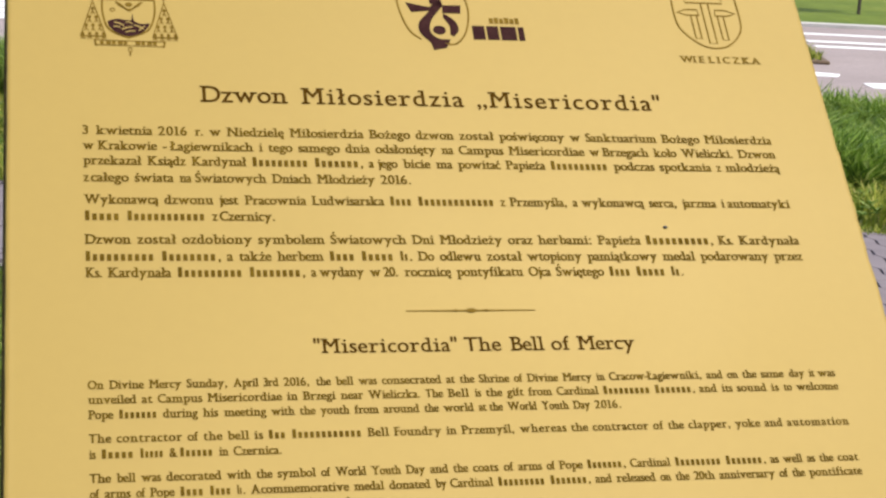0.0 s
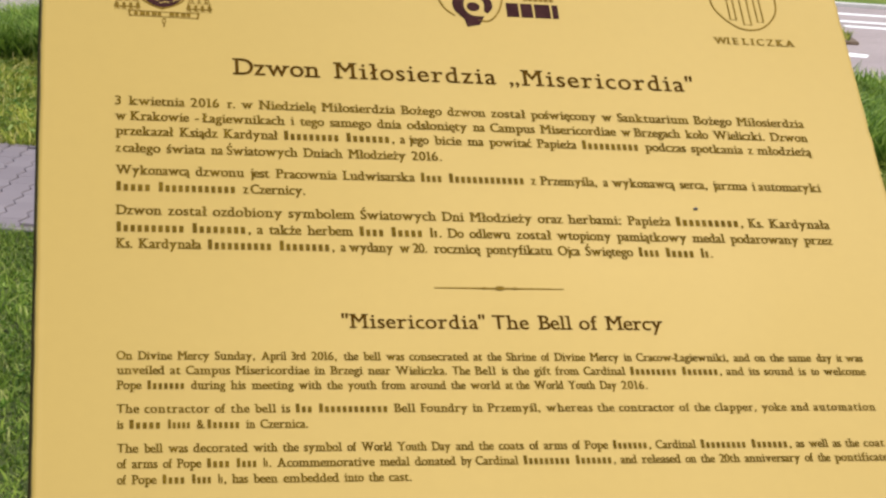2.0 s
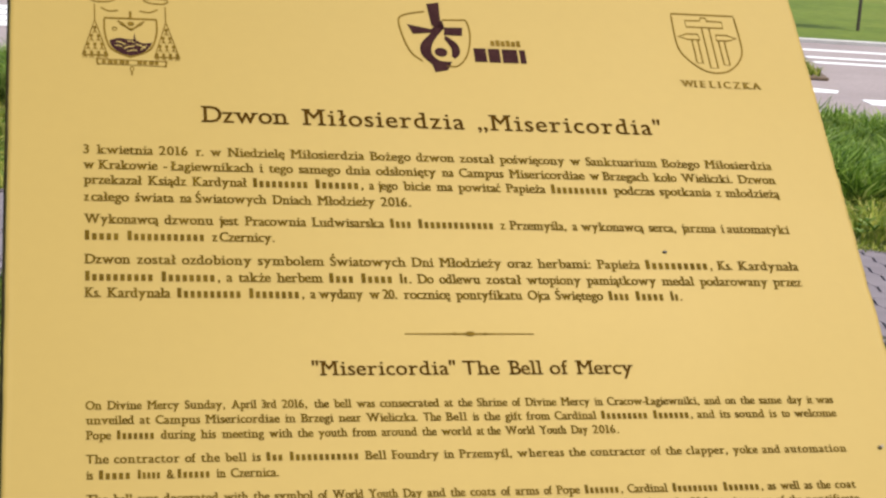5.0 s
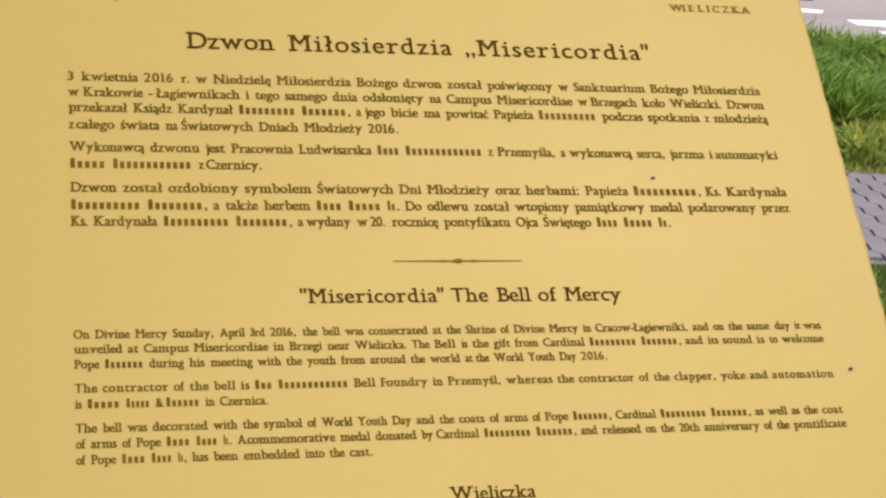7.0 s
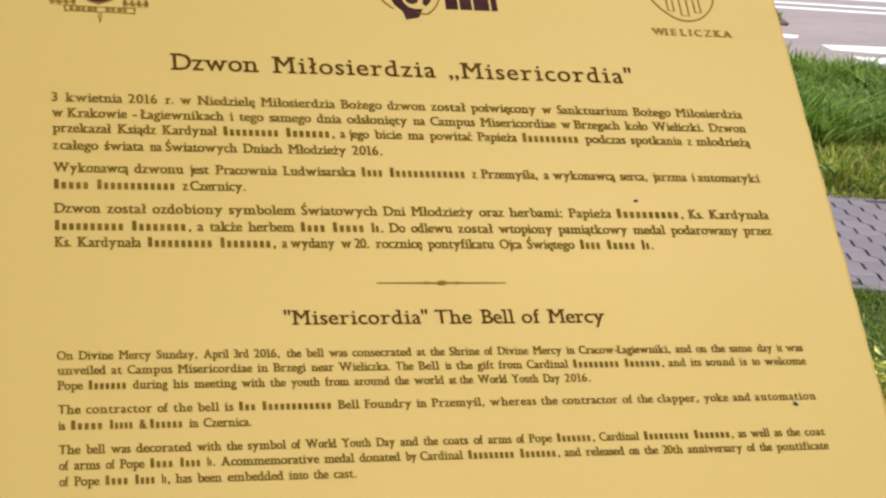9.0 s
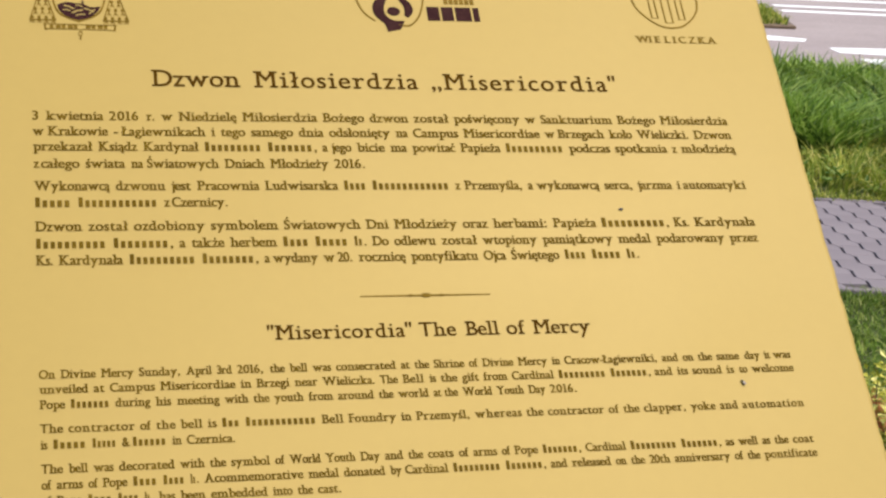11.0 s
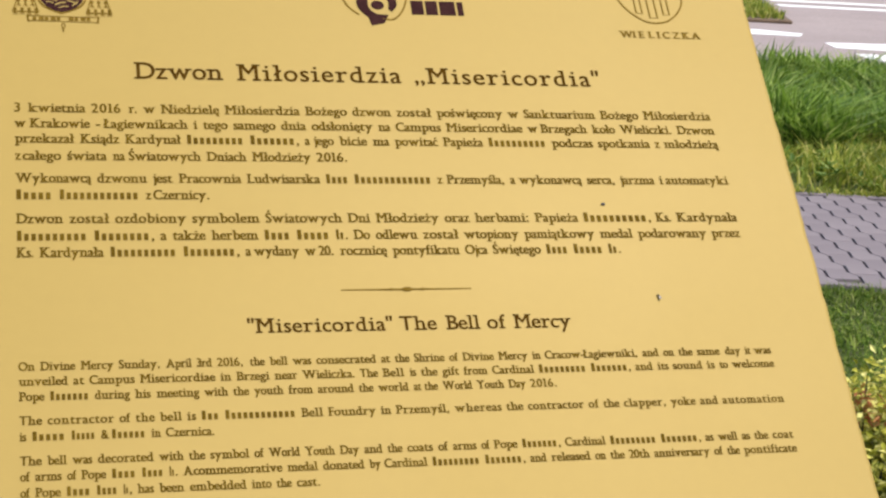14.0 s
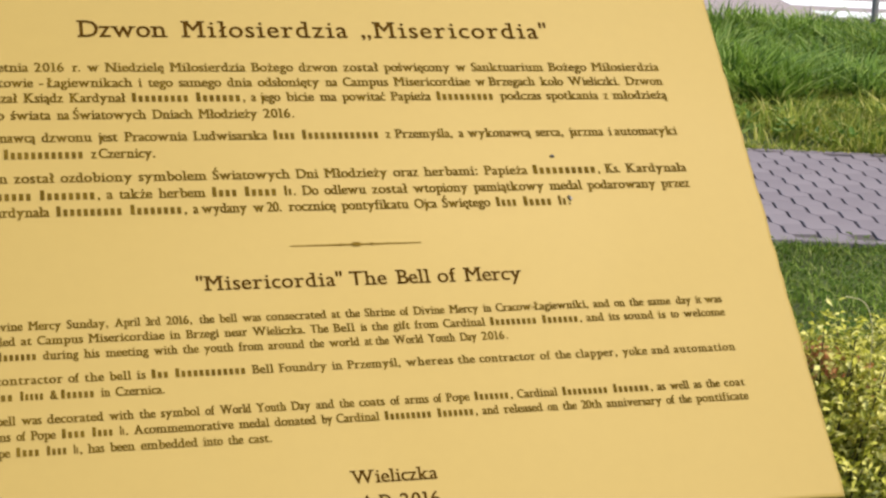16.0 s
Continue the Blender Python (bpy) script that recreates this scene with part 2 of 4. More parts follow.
def ground():
    s_lines = [-900, -300, -120, -60, -30, *range(-15, 31, 3), 45, 60, 120, 300, 900]
    d_lines = [-900, -300, -60, -20, -8, -3, 0, 2, 4, PAVE_NEAR - 0.02, PAVE_NEAR + 0.02, PAVE_FAR - 0.02, PAVE_FAR + 0.02, 10, 12, 14,
               ROAD_NEAR - 0.36, ROAD_NEAR - 0.34, 20, 28, ROAD_FAR + 0.29, ROAD_FAR + 0.31, 40, 46, 60, 90, 150, 300, 900]
    verts = [street(s, d, height(s, d)) for d in d_lines for s in s_lines]
    w = len(s_lines)
    faces = [(j * w + i, j * w + i + 1, (j + 1) * w + i + 1, (j + 1) * w + i) for j in range(len(d_lines) - 1) for i in range(w - 1)]
    ob = raw("ground", verts, faces, SOIL)
    ob.data.materials.append(FAR_LAWN)
    row = d_lines.index(ROAD_FAR + 0.29)
    for k, p in enumerate(ob.data.polygons):
        p.material_index = 1 if k // (w - 1) >= row else 0
    tagged(ob, "grassy earth sloping gently up beyond the road", "ground", kind="structure")


ground()
strip("road", -70, 90, ROAD_NEAR, ROAD_FAR, ROAD_Z, 0.3, ASPHALT, "worn light grey asphalt road with white markings", category="road")
strip("kerb_near", -70, 90, ROAD_NEAR - 0.15, ROAD_NEAR - 0.003, ROAD_Z + 0.10, 0.4, KERB, "pale concrete kerb along the near side of the road", 0.012, "kerb")
strip("kerb_far", -70, 90, ROAD_FAR + 0.003, ROAD_FAR + 1.4, ROAD_Z + 0.08, 0.4, KERB, "pale concrete kerb strip along the far side of the road", 0.012, "kerb")


# ---- road markings ----
def marking(points, name="road_marking", label="white painted line on grey asphalt", mat=None, top=0.006):
    bm = bmesh.new()
    low = [bm.verts.new(street(s, d, ROAD_Z + 0.001)) for s, d in points]
    up = [bm.verts.new(street(s, d, ROAD_Z + top)) for s, d in points]
    bm.faces.new(up)
    for i in range(len(points)):
        j = (i + 1) % len(points)
        bm.faces.new((low[i], low[j], up[j], up[i]))
    bmesh.ops.recalc_face_normals(bm, faces=bm.faces)
    return tagged(part(name, bm, mat or PAINT), label, "road marking", "white road markings", "structure")


for d0, d1, s0 in ((33.6, 33.6 + 0.55, -8.0), (30.8, 30.8 + 0.5, 2.95), (29.15, 29.65, 2.95)):
    marking([(s0, d0), (40, d0), (40, d1), (s0, d1)], label="long white lane line on grey asphalt")
for d0, d1 in ((25.8, 27.0), (27.4, 28.7), (29.2, 30.6), (31.1, 32.4)):
    marking([(-16.5, d0), (-9.4, d0), (-9.4, d1), (-16.5, d1)], label="broad white crossing bar on grey asphalt")
marking([(-1.5, 22.25), (2.60, 22.05), (2.68, 22.55), (2.1, 22.95), (-1.5, 23.15)], label="short white dash beside the grassy island")
marking([(2.86, 20.42), (3.45, 20.32), (9.2, 20.05), (9.2, 21.0), (3.62, 21.40), (2.82, 21.15)], label="broad white dash tapering to a point")
marking([(3.00, 19.62), (3.08, 18.82), (9.2, 18.45), (9.2, 19.3), (3.70, 19.62)], label="broad white dash tapering to a point")
marking([(3.42, 17.2), (6.5, 17.0), (6.5, 17.8), (3.52, 18.0)], label="white dash at the road's near edge")

# a low island of rough grass on bare dirt between the lanes
island = box(9.6, 4.9, 0.05, (-2.06, 26.95, ROAD_Z + 0.025), 0.02)
for v in island.verts:
    v.co.x += 0.12 * noise.noise(Vector((v.co.y, 3.0, 0.0)))
island_ob = part("traffic_island", island, DIRT)
island_ob.matrix_basis = STREET_TURN
tagged(island_ob, "low island of bare brown dirt and rough grass between the lanes", "traffic island", kind="structure")


# ---- the board ----
LEAN = 42.4
BOARD_Z = 1.2503
HALF, LEFT, BOTTOM, TOP = 0.356, -0.3546, -0.2358, 0.372
board = new("information_board")
board.matrix_basis = pose(0, 0, BOARD_Z, 90 - LEAN)
tagged(board, "leaning gold-coloured information board with etched brown lettering on a dark backing", "information board")


def gold_sheet():
    """A thin sheet with a slightly rolled, unevenly cut edge."""
    def cut(y, seed):
        return (0.0009 * noise.noise(Vector((y * 26, seed, 0))) + 0.0008 * noise.noise(Vector((y * 75, seed, 3))) + 0.0004 * noise.noise(Vector((y * 190, seed, 7))))
    n = 150
    pts = [(HALF + cut(BOTTOM + (TOP - BOTTOM) * i / n, 1.0), BOTTOM + (TOP - BOTTOM) * i / n) for i in range(n + 1)]
    pts += [(HALF * (1 - 2 * i / 12), TOP) for i in range(1, 12)]
    pts += [(LEFT + 0.4 * cut(TOP + (BOTTOM - TOP) * i / 60, 5.0), TOP + (BOTTOM - TOP) * i / 60) for i in range(61)]
    pts += [(LEFT + (HALF - LEFT) * i / 24, BOTTOM + 0.5 * cut(i * 0.03, 9.0)) for i in range(1, 24)]
    bm = bmesh.new()
    rings = []
    for inset, z in ((0.0, -0.006), (0.0, -0.0014), (0.0006, -0.0004), (0.0016, 0.0001), (0.0040, 0.00012), (0.0070, 0.0)):
        ring = []
        for x, y in pts:
            kx = (HALF - inset) / HALF
            cy = (TOP + BOTTOM) / 2
            ky = ((TOP - BOTTOM) / 2 - inset) / ((TOP - BOTTOM) / 2)
            ring.append(bm.verts.new((x * kx, cy + (y - cy) * ky, z)))
        rings.append(ring)
    m = len(pts)
    for a, b in zip(rings, rings[1:]):
        for i in range(m):
            bm.faces.new((a[i], a[(i + 1) % m], b[(i + 1) % m], b[i]))
    bm.faces.new(rings[-1])
    bm.faces.new(list(reversed(rings[0])))
    for f in bm.faces:
        f.smooth = len(f.verts) == 4
    return bm


part("gold_sheet", gold_sheet(), GOLD, board, "satin gold-coloured metal sheet with a rolled, dented edge")
part("backing", box(HALF + 0.3567, TOP - BOTTOM + 0.003, 0.018, ((HALF - 0.3567) / 2, (TOP + BOTTOM) / 2 - 0.001, -0.0125), 0.0015), EDGE, board, "dark backing panel")
# chips along the rolled edge
for y, long in ((0.331, 0.006), (0.287, 0.004), (0.255, 0.009), (0.212, 0.005), (0.176, 0.007), (0.118, 0.004), (0.061, 0.008), (-0.018, 0.005), (-0.097, 0.007), (-0.146, 0.004), (-0.201, 0.006)):
    chip = box(0.0010, long, 0.0012, (HALF - 0.0006, y, -0.0015), 0.0002)
    part("chip", chip, EDGE, board, "dark chip in the rolled edge")
part("mounting_bracket", box(0.5, 0.34, 0.03, (0, 0.03, -0.0395), 0.004), STEEL, board, "dark steel bracket")

stand = new("board_stand")
tagged(stand, "dark painted steel pedestal with a foot plate under the board", "stand")
part("post", box(0.16, 0.12, 1.16, (0, 0.13, 0.60), 0.008), STEEL, stand)
part("foot_plate", box(0.4, 0.4, 0.03, (0, 0.13, 0.005), 0.004), STEEL, stand)


def words_mesh(body):
    cu = bpy.data.curves.new("words", "FONT")
    cu.body, cu.size = body, 1.0
    cu.resolution_u = 3
    ob = new("words", cu)
    dg = bpy.context.evaluated_depsgraph_get()
    dg.update()
    me = bpy.data.meshes.new_from_object(ob.evaluated_get(dg))
    bpy.data.objects.remove(ob)
    bpy.data.curves.remove(cu)
    return me


GLYPHS = {}
ACCENTS = {"ą": ("a", "tail"), "ę": ("e", "tail"), "ż": ("z", "dot"), "ś": ("s", "acute"), "ć": ("c", "acute"), "ń": ("n", "acute"), "ó": ("o", "acute"), "Ś": ("S", "acute")}


def slab_feet(ch, verts, faces):
    """Small slab serifs on the upright strokes of one letter."""
    count = {}
    for f in faces:
        for i, j in zip(f, f[1:] + f[:1]):
            key = (min(i, j), max(i, j))
            count[key] = count.get(key, 0) + 1
    slabs = []
    for (i, j), n in count.items():
        (x0, y0), (x1, y1) = verts[i], verts[j]
        if n != 1 or abs(y0 - y1) > 0.008 or abs(x0 - x1) < 0.07:
            continue
        lo, hi = min(x0, x1), max(x0, x1)
        levels = [verts[k][1] for f in faces if i in f and j in f for k in f]
        foot = sum(levels) / len(levels) > y0
        short = hi - lo < 0.16
        left = right = 0.0
        if ch.islower():
            if foot and abs(y0) < 0.02:
                left, right = (0.0, 0.09) if ch in "du" else (0.085, 0.085) if ch in "fhiklłmnrx" and short else (0.0, 0.0)
            elif foot and abs(y0 + 0.23) < 0.02 and ch in "pq":
                left = right = 0.085
            elif not foot and abs(y0 - 0.45) < 0.02:
                left, right = (0.10, 0.0) if ch in "ijmnpru" else (0.065, 0.065) if ch in "vwxyk" and short else (0.0, 0.0)
            elif not foot and abs(y0 - 0.68) < 0.02 and ch in "bdhklł":
                left = 0.10
        elif ch not in "2357TZSCG" and (abs(y0) < 0.02 and foot or abs(y0 - 0.68) < 0.02 and not foot):
            if ch == "1":
                left, right = 0.09, 0.09 if foot else 0.0
            else:
                left, right = (0.09, 0.09) if short else (0.09 if lo < 0.1 else 0.0, 0.0)
        if left or right:
            h = 0.068
            slabs.append((lo - left, hi + right, y0 if foot else y0 - h, y0 + h if foot else y0))
    for x0, x1, y0, y1 in slabs:
        b = len(verts)
        verts += [(x0, y0), (x1, y0), (x1, y1), (x0, y1)]
        faces.append((b, b + 1, b + 2, b + 3))


def glyph(ch):
    """One letter for a size of 1: corners, faces, left end, right end, step to the next letter."""
    if ch in GLYPHS:
        return GLYPHS[ch]
    base, accent = ACCENTS.get(ch, (ch, ""))
    me = words_mesh(base)
    verts = [(v.co.x, v.co.y) for v in me.vertices]
    faces = [tuple(p.vertices) for p in me.polygons]
    bpy.data.meshes.remove(me)
    lo, hi = min(v[0] for v in verts), max(v[0] for v in verts)
    slab_feet(base, verts, faces)
    mid, b = (lo + hi) / 2, len(verts)
    if accent == "tail":
        x = hi - 0.13
        verts += [(x, 0.02), (x + 0.09, 0.02), (x + 0.03, -0.08), (x + 0.13, -0.12), (x + 0.12, -0.18), (x - 0.04, -0.16), (x - 0.06, -0.08)]
    elif accent == "dot":
        verts += oval(mid, 0.585, 0.06, 0.06, 8)
    elif accent == "acute":
        y = 0.745 if base.isupper() else 0.52
        verts += [(mid - 0.05, y), (mid + 0.03, y), (mid + 0.14, y + 0.15), (mid + 0.03, y + 0.15)]
    if accent:
        faces.append(tuple(range(b, len(verts))))
    lo, hi = (0.0, 0.26) if ch in ".,:'" else (min(v[0] for v in verts[:b]), max(v[0] for v in verts[:b]))
    GLYPHS[ch] = (verts, faces, lo, hi, hi - lo + 0.05)
    return GLYPHS[ch]


TITLE = dict(size=0.0240, mat=INK, weight=0.010, wide=0.98, spread=0.22, gap=0.50, name="title", label="large dark brown title lettering")
SUBTITLE = dict(size=0.0180, mat=INK, weight=0.012, wide=0.98, spread=0.10, gap=0.34, name="title", label="dark brown title lettering")
POLISH = dict(size=0.0126, mat=INK_BODY, weight=0.026, wide=0.92, spread=0.14, gap=0.40, name="text_line", label="small brown lettering")
ENGLISH = dict(size=0.0102, mat=INK_BODY, weight=0.026, wide=0.92, spread=0.14, gap=0.40, name="text_line", label="small brown lettering")
PLACE = dict(size=0.0150, mat=INK, weight=0.014, wide=1.0, spread=0.08, gap=0.3, name="text_line", label="dark brown place and year")
CAPTION = dict(size=0.0104, mat=INK_LINE, weight=0.040, wide=1.0, spread=0.1, gap=0.3, name="text_line", label="spaced capitals under the hammer shield")


def text_line(body, y, style, starts):
    """One line of words; starts: the left end of each word and the end of the line, in mm. ~n is a word of n letters shown as plain bars."""
    size, weight = style["size"], style["weight"]
    verts, faces = [], []

    def put(word, x0, x1):
        """Letters at their own width, spaced out to fill the word's length."""
        marks = [glyph(c) for c in word]
        natural = sum(g[4] for g in marks) - 0.05
        k, space = size * style["wide"], 0.0
        if len(word) == 1:
            k = min(k, max((x1 - x0) / natural, 0.85 * k)) if word.isalpha() or word == "&" else k
        else:
            space = (x1 - x0 - k * natural) / (len(word) - 1)
            most = style["spread"] * size
            if not -0.02 * size <= space <= most:
                space = min(max(space, -0.02 * size), most)
                k = max((x1 - x0 - space * (len(word) - 1)) / natural, 0.80 * size * style["wide"])
        pen = x0
        for v2, f2, lo, hi, step in marks:
            for n, shift in enumerate((-weight, 0.0, weight)):
                b = len(verts)
                verts.extend((pen + (x - lo) * k + shift * size, y + yy * size, 0.0004 + 0.00003 * n) for x, yy in v2)
                faces.extend(tuple(b + i for i in f) for f in f2)
            pen += step * k + space

    def bar(x0, x1, tall):
        b = len(verts)
        verts.extend((x, yy, 0.0004) for x, yy in ((x0, y), (x1, y), (x1, y + tall * size), (x0, y + tall * size)))
        faces.append((b, b + 1, b + 2, b + 3))

    tokens = body.split(" ")
    spans = [(b - a) / 1000 for a, b in zip(starts, starts[1:])]
    # even letter and word spacing for the whole line
    letters = [len(t) if t[0] != "~" else int("".join(c for c in t if c.isdigit())) for t in tokens]
    lengths = [size * style["wide"] * (sum(glyph(c)[4] for c in t) if t[0] != "~" else 0.47 * n) for t, n in zip(tokens, letters)]
    space, gap = 0.0, style["gap"] * size
    if len(tokens) > 2:
        space = float(np.median([(s - w - gap) / (n - 1) for s, w, n in zip(spans, lengths, letters) if n > 3]))
    for k, token in enumerate(tokens):
        x0 = starts[k] / 1000
        last = k == len(tokens) - 1
        own = lengths[k] + space * (letters[k] - 1)
        rest = spans[k] - own - (0.0 if last else gap)
        x1 = x0 + own + rest * (1.0 if last or rest < 0 or token[0] == "~" else min(1.0, (letters[k] - 1) / 5))
        if token[0] != "~":
            put(token, x0, x1)
            continue
        n = int("".join(c for c in token[1:] if c.isdigit()))
        tail = "".join(c for c in token[1:] if not c.isdigit())
        if tail:
            x1 -= 0.22 * size
            put(tail, x1 + 0.04 * size, x1 + 0.16 * size)
        pitch = (x1 - x0) / n
        for i in range(n):
            bar(x0 + pitch * (i + 0.08), x0 + pitch * (i + 0.70), 0.70 if i == 0 else 0.48)
    ob = raw(style["name"], verts, faces, style["mat"], board)
    return tagged(ob, style["label"])


text_line('Dzwon Miłosierdzia „Misericordia"', 0.1985, TITLE, (-200.5, -116.9, 33.4, 198.5))
text_line("3 kwietnia 2016 r. w Niedzielę Miłosierdzia Bożego dzwon został poświęcony w Sanktuarium Bożego Miłosierdzia", 0.1645, POLISH, (-295.5, -285.0, -235.8, -206.5, -194.8, -180.9, -129.5, -63.4, -24.0, 13.3, 47.8, 110.0, 124.0, 192.6, 232.0, 293.8))
text_line("w Krakowie - Łagiewnikach i tego samego dnia odsłonięty na Campus Misericordiae w Brzegach koło Wieliczki. Dzwon", 0.1497, POLISH, (-295.5, -283.9, -232.8, -226.9, -155.7, -148.1, -123.6, -84.6, -59.6, -3.8, 11.0, 54.1, 125.1, 136.5, 182.5, 207.8, 259.8, 294.2))
text_line("przekazał Ksiądz Kardynał ~9 ~7, a jego bicie ma powitać Papieża ~10 podczas spotkania z młodzieżą", 0.1352, POLISH, (-295.5, -245.4, -210.5, -162.2, -111.3, -66.6, -59.1, -38.0, -10.1, 8.4, 49.5, 88.4, 143.9, 185.1, 236.6, 244.9, 294.5))
text_line("z całego świata na Światowych Dniach Młodzieży 2016.", 0.1191, POLISH, (-295.5, -289.8, -255.8, -220.8, -208.4, -147.1, -110.7, -58.4, -32.8))
text_line("Wykonawcą dzwonu jest Pracownia Ludwisarska ~4 ~13 z Przemyśla, a wykonawcą serca, jarzma i automatyki", 0.0983, POLISH, (-295.5, -233.5, -190.6, -170.4, -116.6, -53.0, -29.6, 39.5, 47.5, 101.6, 109.2, 168.5, 198.1, 233.1, 238.6, 295.3))
text_line("~5 ~12 z Czernicy.", 0.0830, POLISH, (-295.5, -262.9, -197.0, -191.1, -147.1))
text_line("Dzwon został ozdobiony symbolem Światowych Dni Młodzieży oraz herbami: Papieża ~10, Ks. Kardynała", 0.0615, POLISH, (-295.5, -255.8, -221.3, -162.2, -104.9, -39.0, -16.1, 40.5, 66.0, 116.9, 158.6, 222.3, 240.9, 294.7))
text_line("~10 ~8, a także herbem ~4 ~5 ~2. Do odlewu został wtopiony pamiątkowy medal podarowany przez", 0.0460, POLISH, (-295.5, -237.8, -187.6, -178.2, -148.3, -107.2, -81.6, -50.3, -35.9, -18.0, 20.6, 54.6, 105.2, 170.1, 203.3, 268.7, 294.0))
text_line("Ks. Kardynała ~10 ~8, a wydany w 20. rocznicę pontyfikatu Ojca Świętego ~4 ~5 ~2.", 0.0315, POLISH, (-295.5, -278.7, -226.4, -171.1, -122.9, -116.4, -76.3, -65.4, -48.4, -6.1, 53.5, 76.6, 121.5, 144.8, 174.9, 185.1))
text_line('"Misericordia" The Bell of Mercy', -0.0362, SUBTITLE, (-126.5, -8.4, 28.4, 61.6, 83.3, 130.5))
text_line("On Divine Mercy Sunday, April 3rd 2016, the bell was consecrated at the Shrine of Divine Mercy in Cracow-Łagiewniki, and on the same day it was", -0.0636, ENGLISH, (-295.5, -280.1, -251.3, -223.8, -189.6, -166.8, -151.8, -127.3, -112.3, -95.0, -77.0, -26.9, -16.2, -0.9, 26.8, 37.5, 66.2, 93.7, 104.0, 184.9, 202.6, 215.5, 231.4, 255.6, 272.7, 280.4, 295.3))
text_line("unveiled at Campus Misericordiae in Brzegi near Wieliczka. The Bell is the gift from Cardinal ~9 ~7, and its sound is to welcome", -0.0756, ENGLISH, (-295.5, -256.9, -245.4, -209.1, -150.2, -138.3, -109.7, -88.6, -44.5, -27.0, -5.9, 2.8, 19.6, 36.6, 59.4, 97.0, 139.8, 176.5, 195.4, 208.3, 237.4, 248.2, 259.0, 295.0))
text_line("Pope ~7 during his meeting with the youth from around the world at the World Youth Day 2016.", -0.0878, ENGLISH, (-295.5, -273.8, -241.9, -213.1, -197.6, -162.8, -141.6, -126.0, -100.3, -78.1, -46.9, -31.9, -4.4, 3.9, 18.3, 45.4, 70.7, 88.2, 109.8))
text_line("The contractor of the bell is ~3 ~12 Bell Foundry in Przemyśl, whereas the contractor of the clapper, yoke and automation", -0.1068, ENGLISH, (-295.5, -275.8, -225.2, -213.7, -196.2, -176.6, -166.3, -149.0, -92.4, -72.3, -32.2, -20.5, 25.1, 65.8, 83.1, 132.0, 144.2, 161.1, 199.9, 224.5, 243.5, 296.0))
text_line("is ~5 ~5 & ~6 in Czernica.", -0.1193, ENGLISH, (-295.5, -287.0, -259.6, -238.6, -231.3, -203.0, -192.6, -157.2))
text_line("The bell was decorated with the symbol of World Youth Day and the coats of arms of Pope ~7, Cardinal ~9 ~7, as well as the coat", -0.1380, ENGLISH, (-295.5, -276.6, -259.4, -241.6, -198.5, -177.2, -161.8, -129.9, -119.3, -92.6, -66.7, -48.4, -30.8, -15.7, 8.0, 19.2, 41.4, 51.2, 73.4, 107.6, 143.8, 185.4, 222.0, 232.8, 252.7, 263.3, 278.8, 296.0))
text_line("of arms of Pope ~4 ~4 ~2. A commemorative medal donated by Cardinal ~9 ~7, and released on the 20th anniversary of the pontificate", -0.1500, ENGLISH, (-295.5, -285.1, -263.3, -253.5, -232.5, -211.3, -191.9, -182.1, -174.7, -106.7, -80.5, -45.8, -34.6, 1.9, 42.5, 77.7, 94.5, 129.5, 141.8, 156.9, 177.3, 226.9, 237.7, 251.7, 296.2))
text_line("of Pope ~4 ~4 ~2, has been embedded into the cast.", -0.1622, ENGLISH, (-295.5, -285.4, -264.2, -243.4, -224.8, -214.9, -199.6, -178.0, -133.7, -115.7, -100.9, -83.5))
text_line("Wieliczka", -0.1988, PLACE, (-30.3, 34.3))
text_line("A.D. 2016", -0.2185, PLACE, (-25.5, 4.0, 33.2))
text_line("W I E L I C Z K A", 0.2530, CAPTION, (227.5, 239.6, 245.2, 254.4, 262.6, 268.2, 277.6, 286.4, 295.2, 302.6))

# the thin ornamental rule with a small knot
rule = plate_shape([(-0.0515, -0.0004), (-0.012, -0.0007), (0.012, -0.0007), (0.0532, -0.0004), (0.0532, 0.0004), (0.012, 0.0007), (-0.012, 0.0007), (-0.0515, 0.0004)])
plate_shape(oval(0.001, 0.0, 0.0042, 0.0019, 12), rule, 0.00045)
plate_shape(oval(-0.0115, 0.0, 0.0016, 0.0011, 8), rule, 0.00045)
plate_shape(oval(0.0135, 0.0, 0.0016, 0.0011, 8), rule, 0.00045)
part("rule", rule, INK_LINE, board, "thin brown ornamental rule")


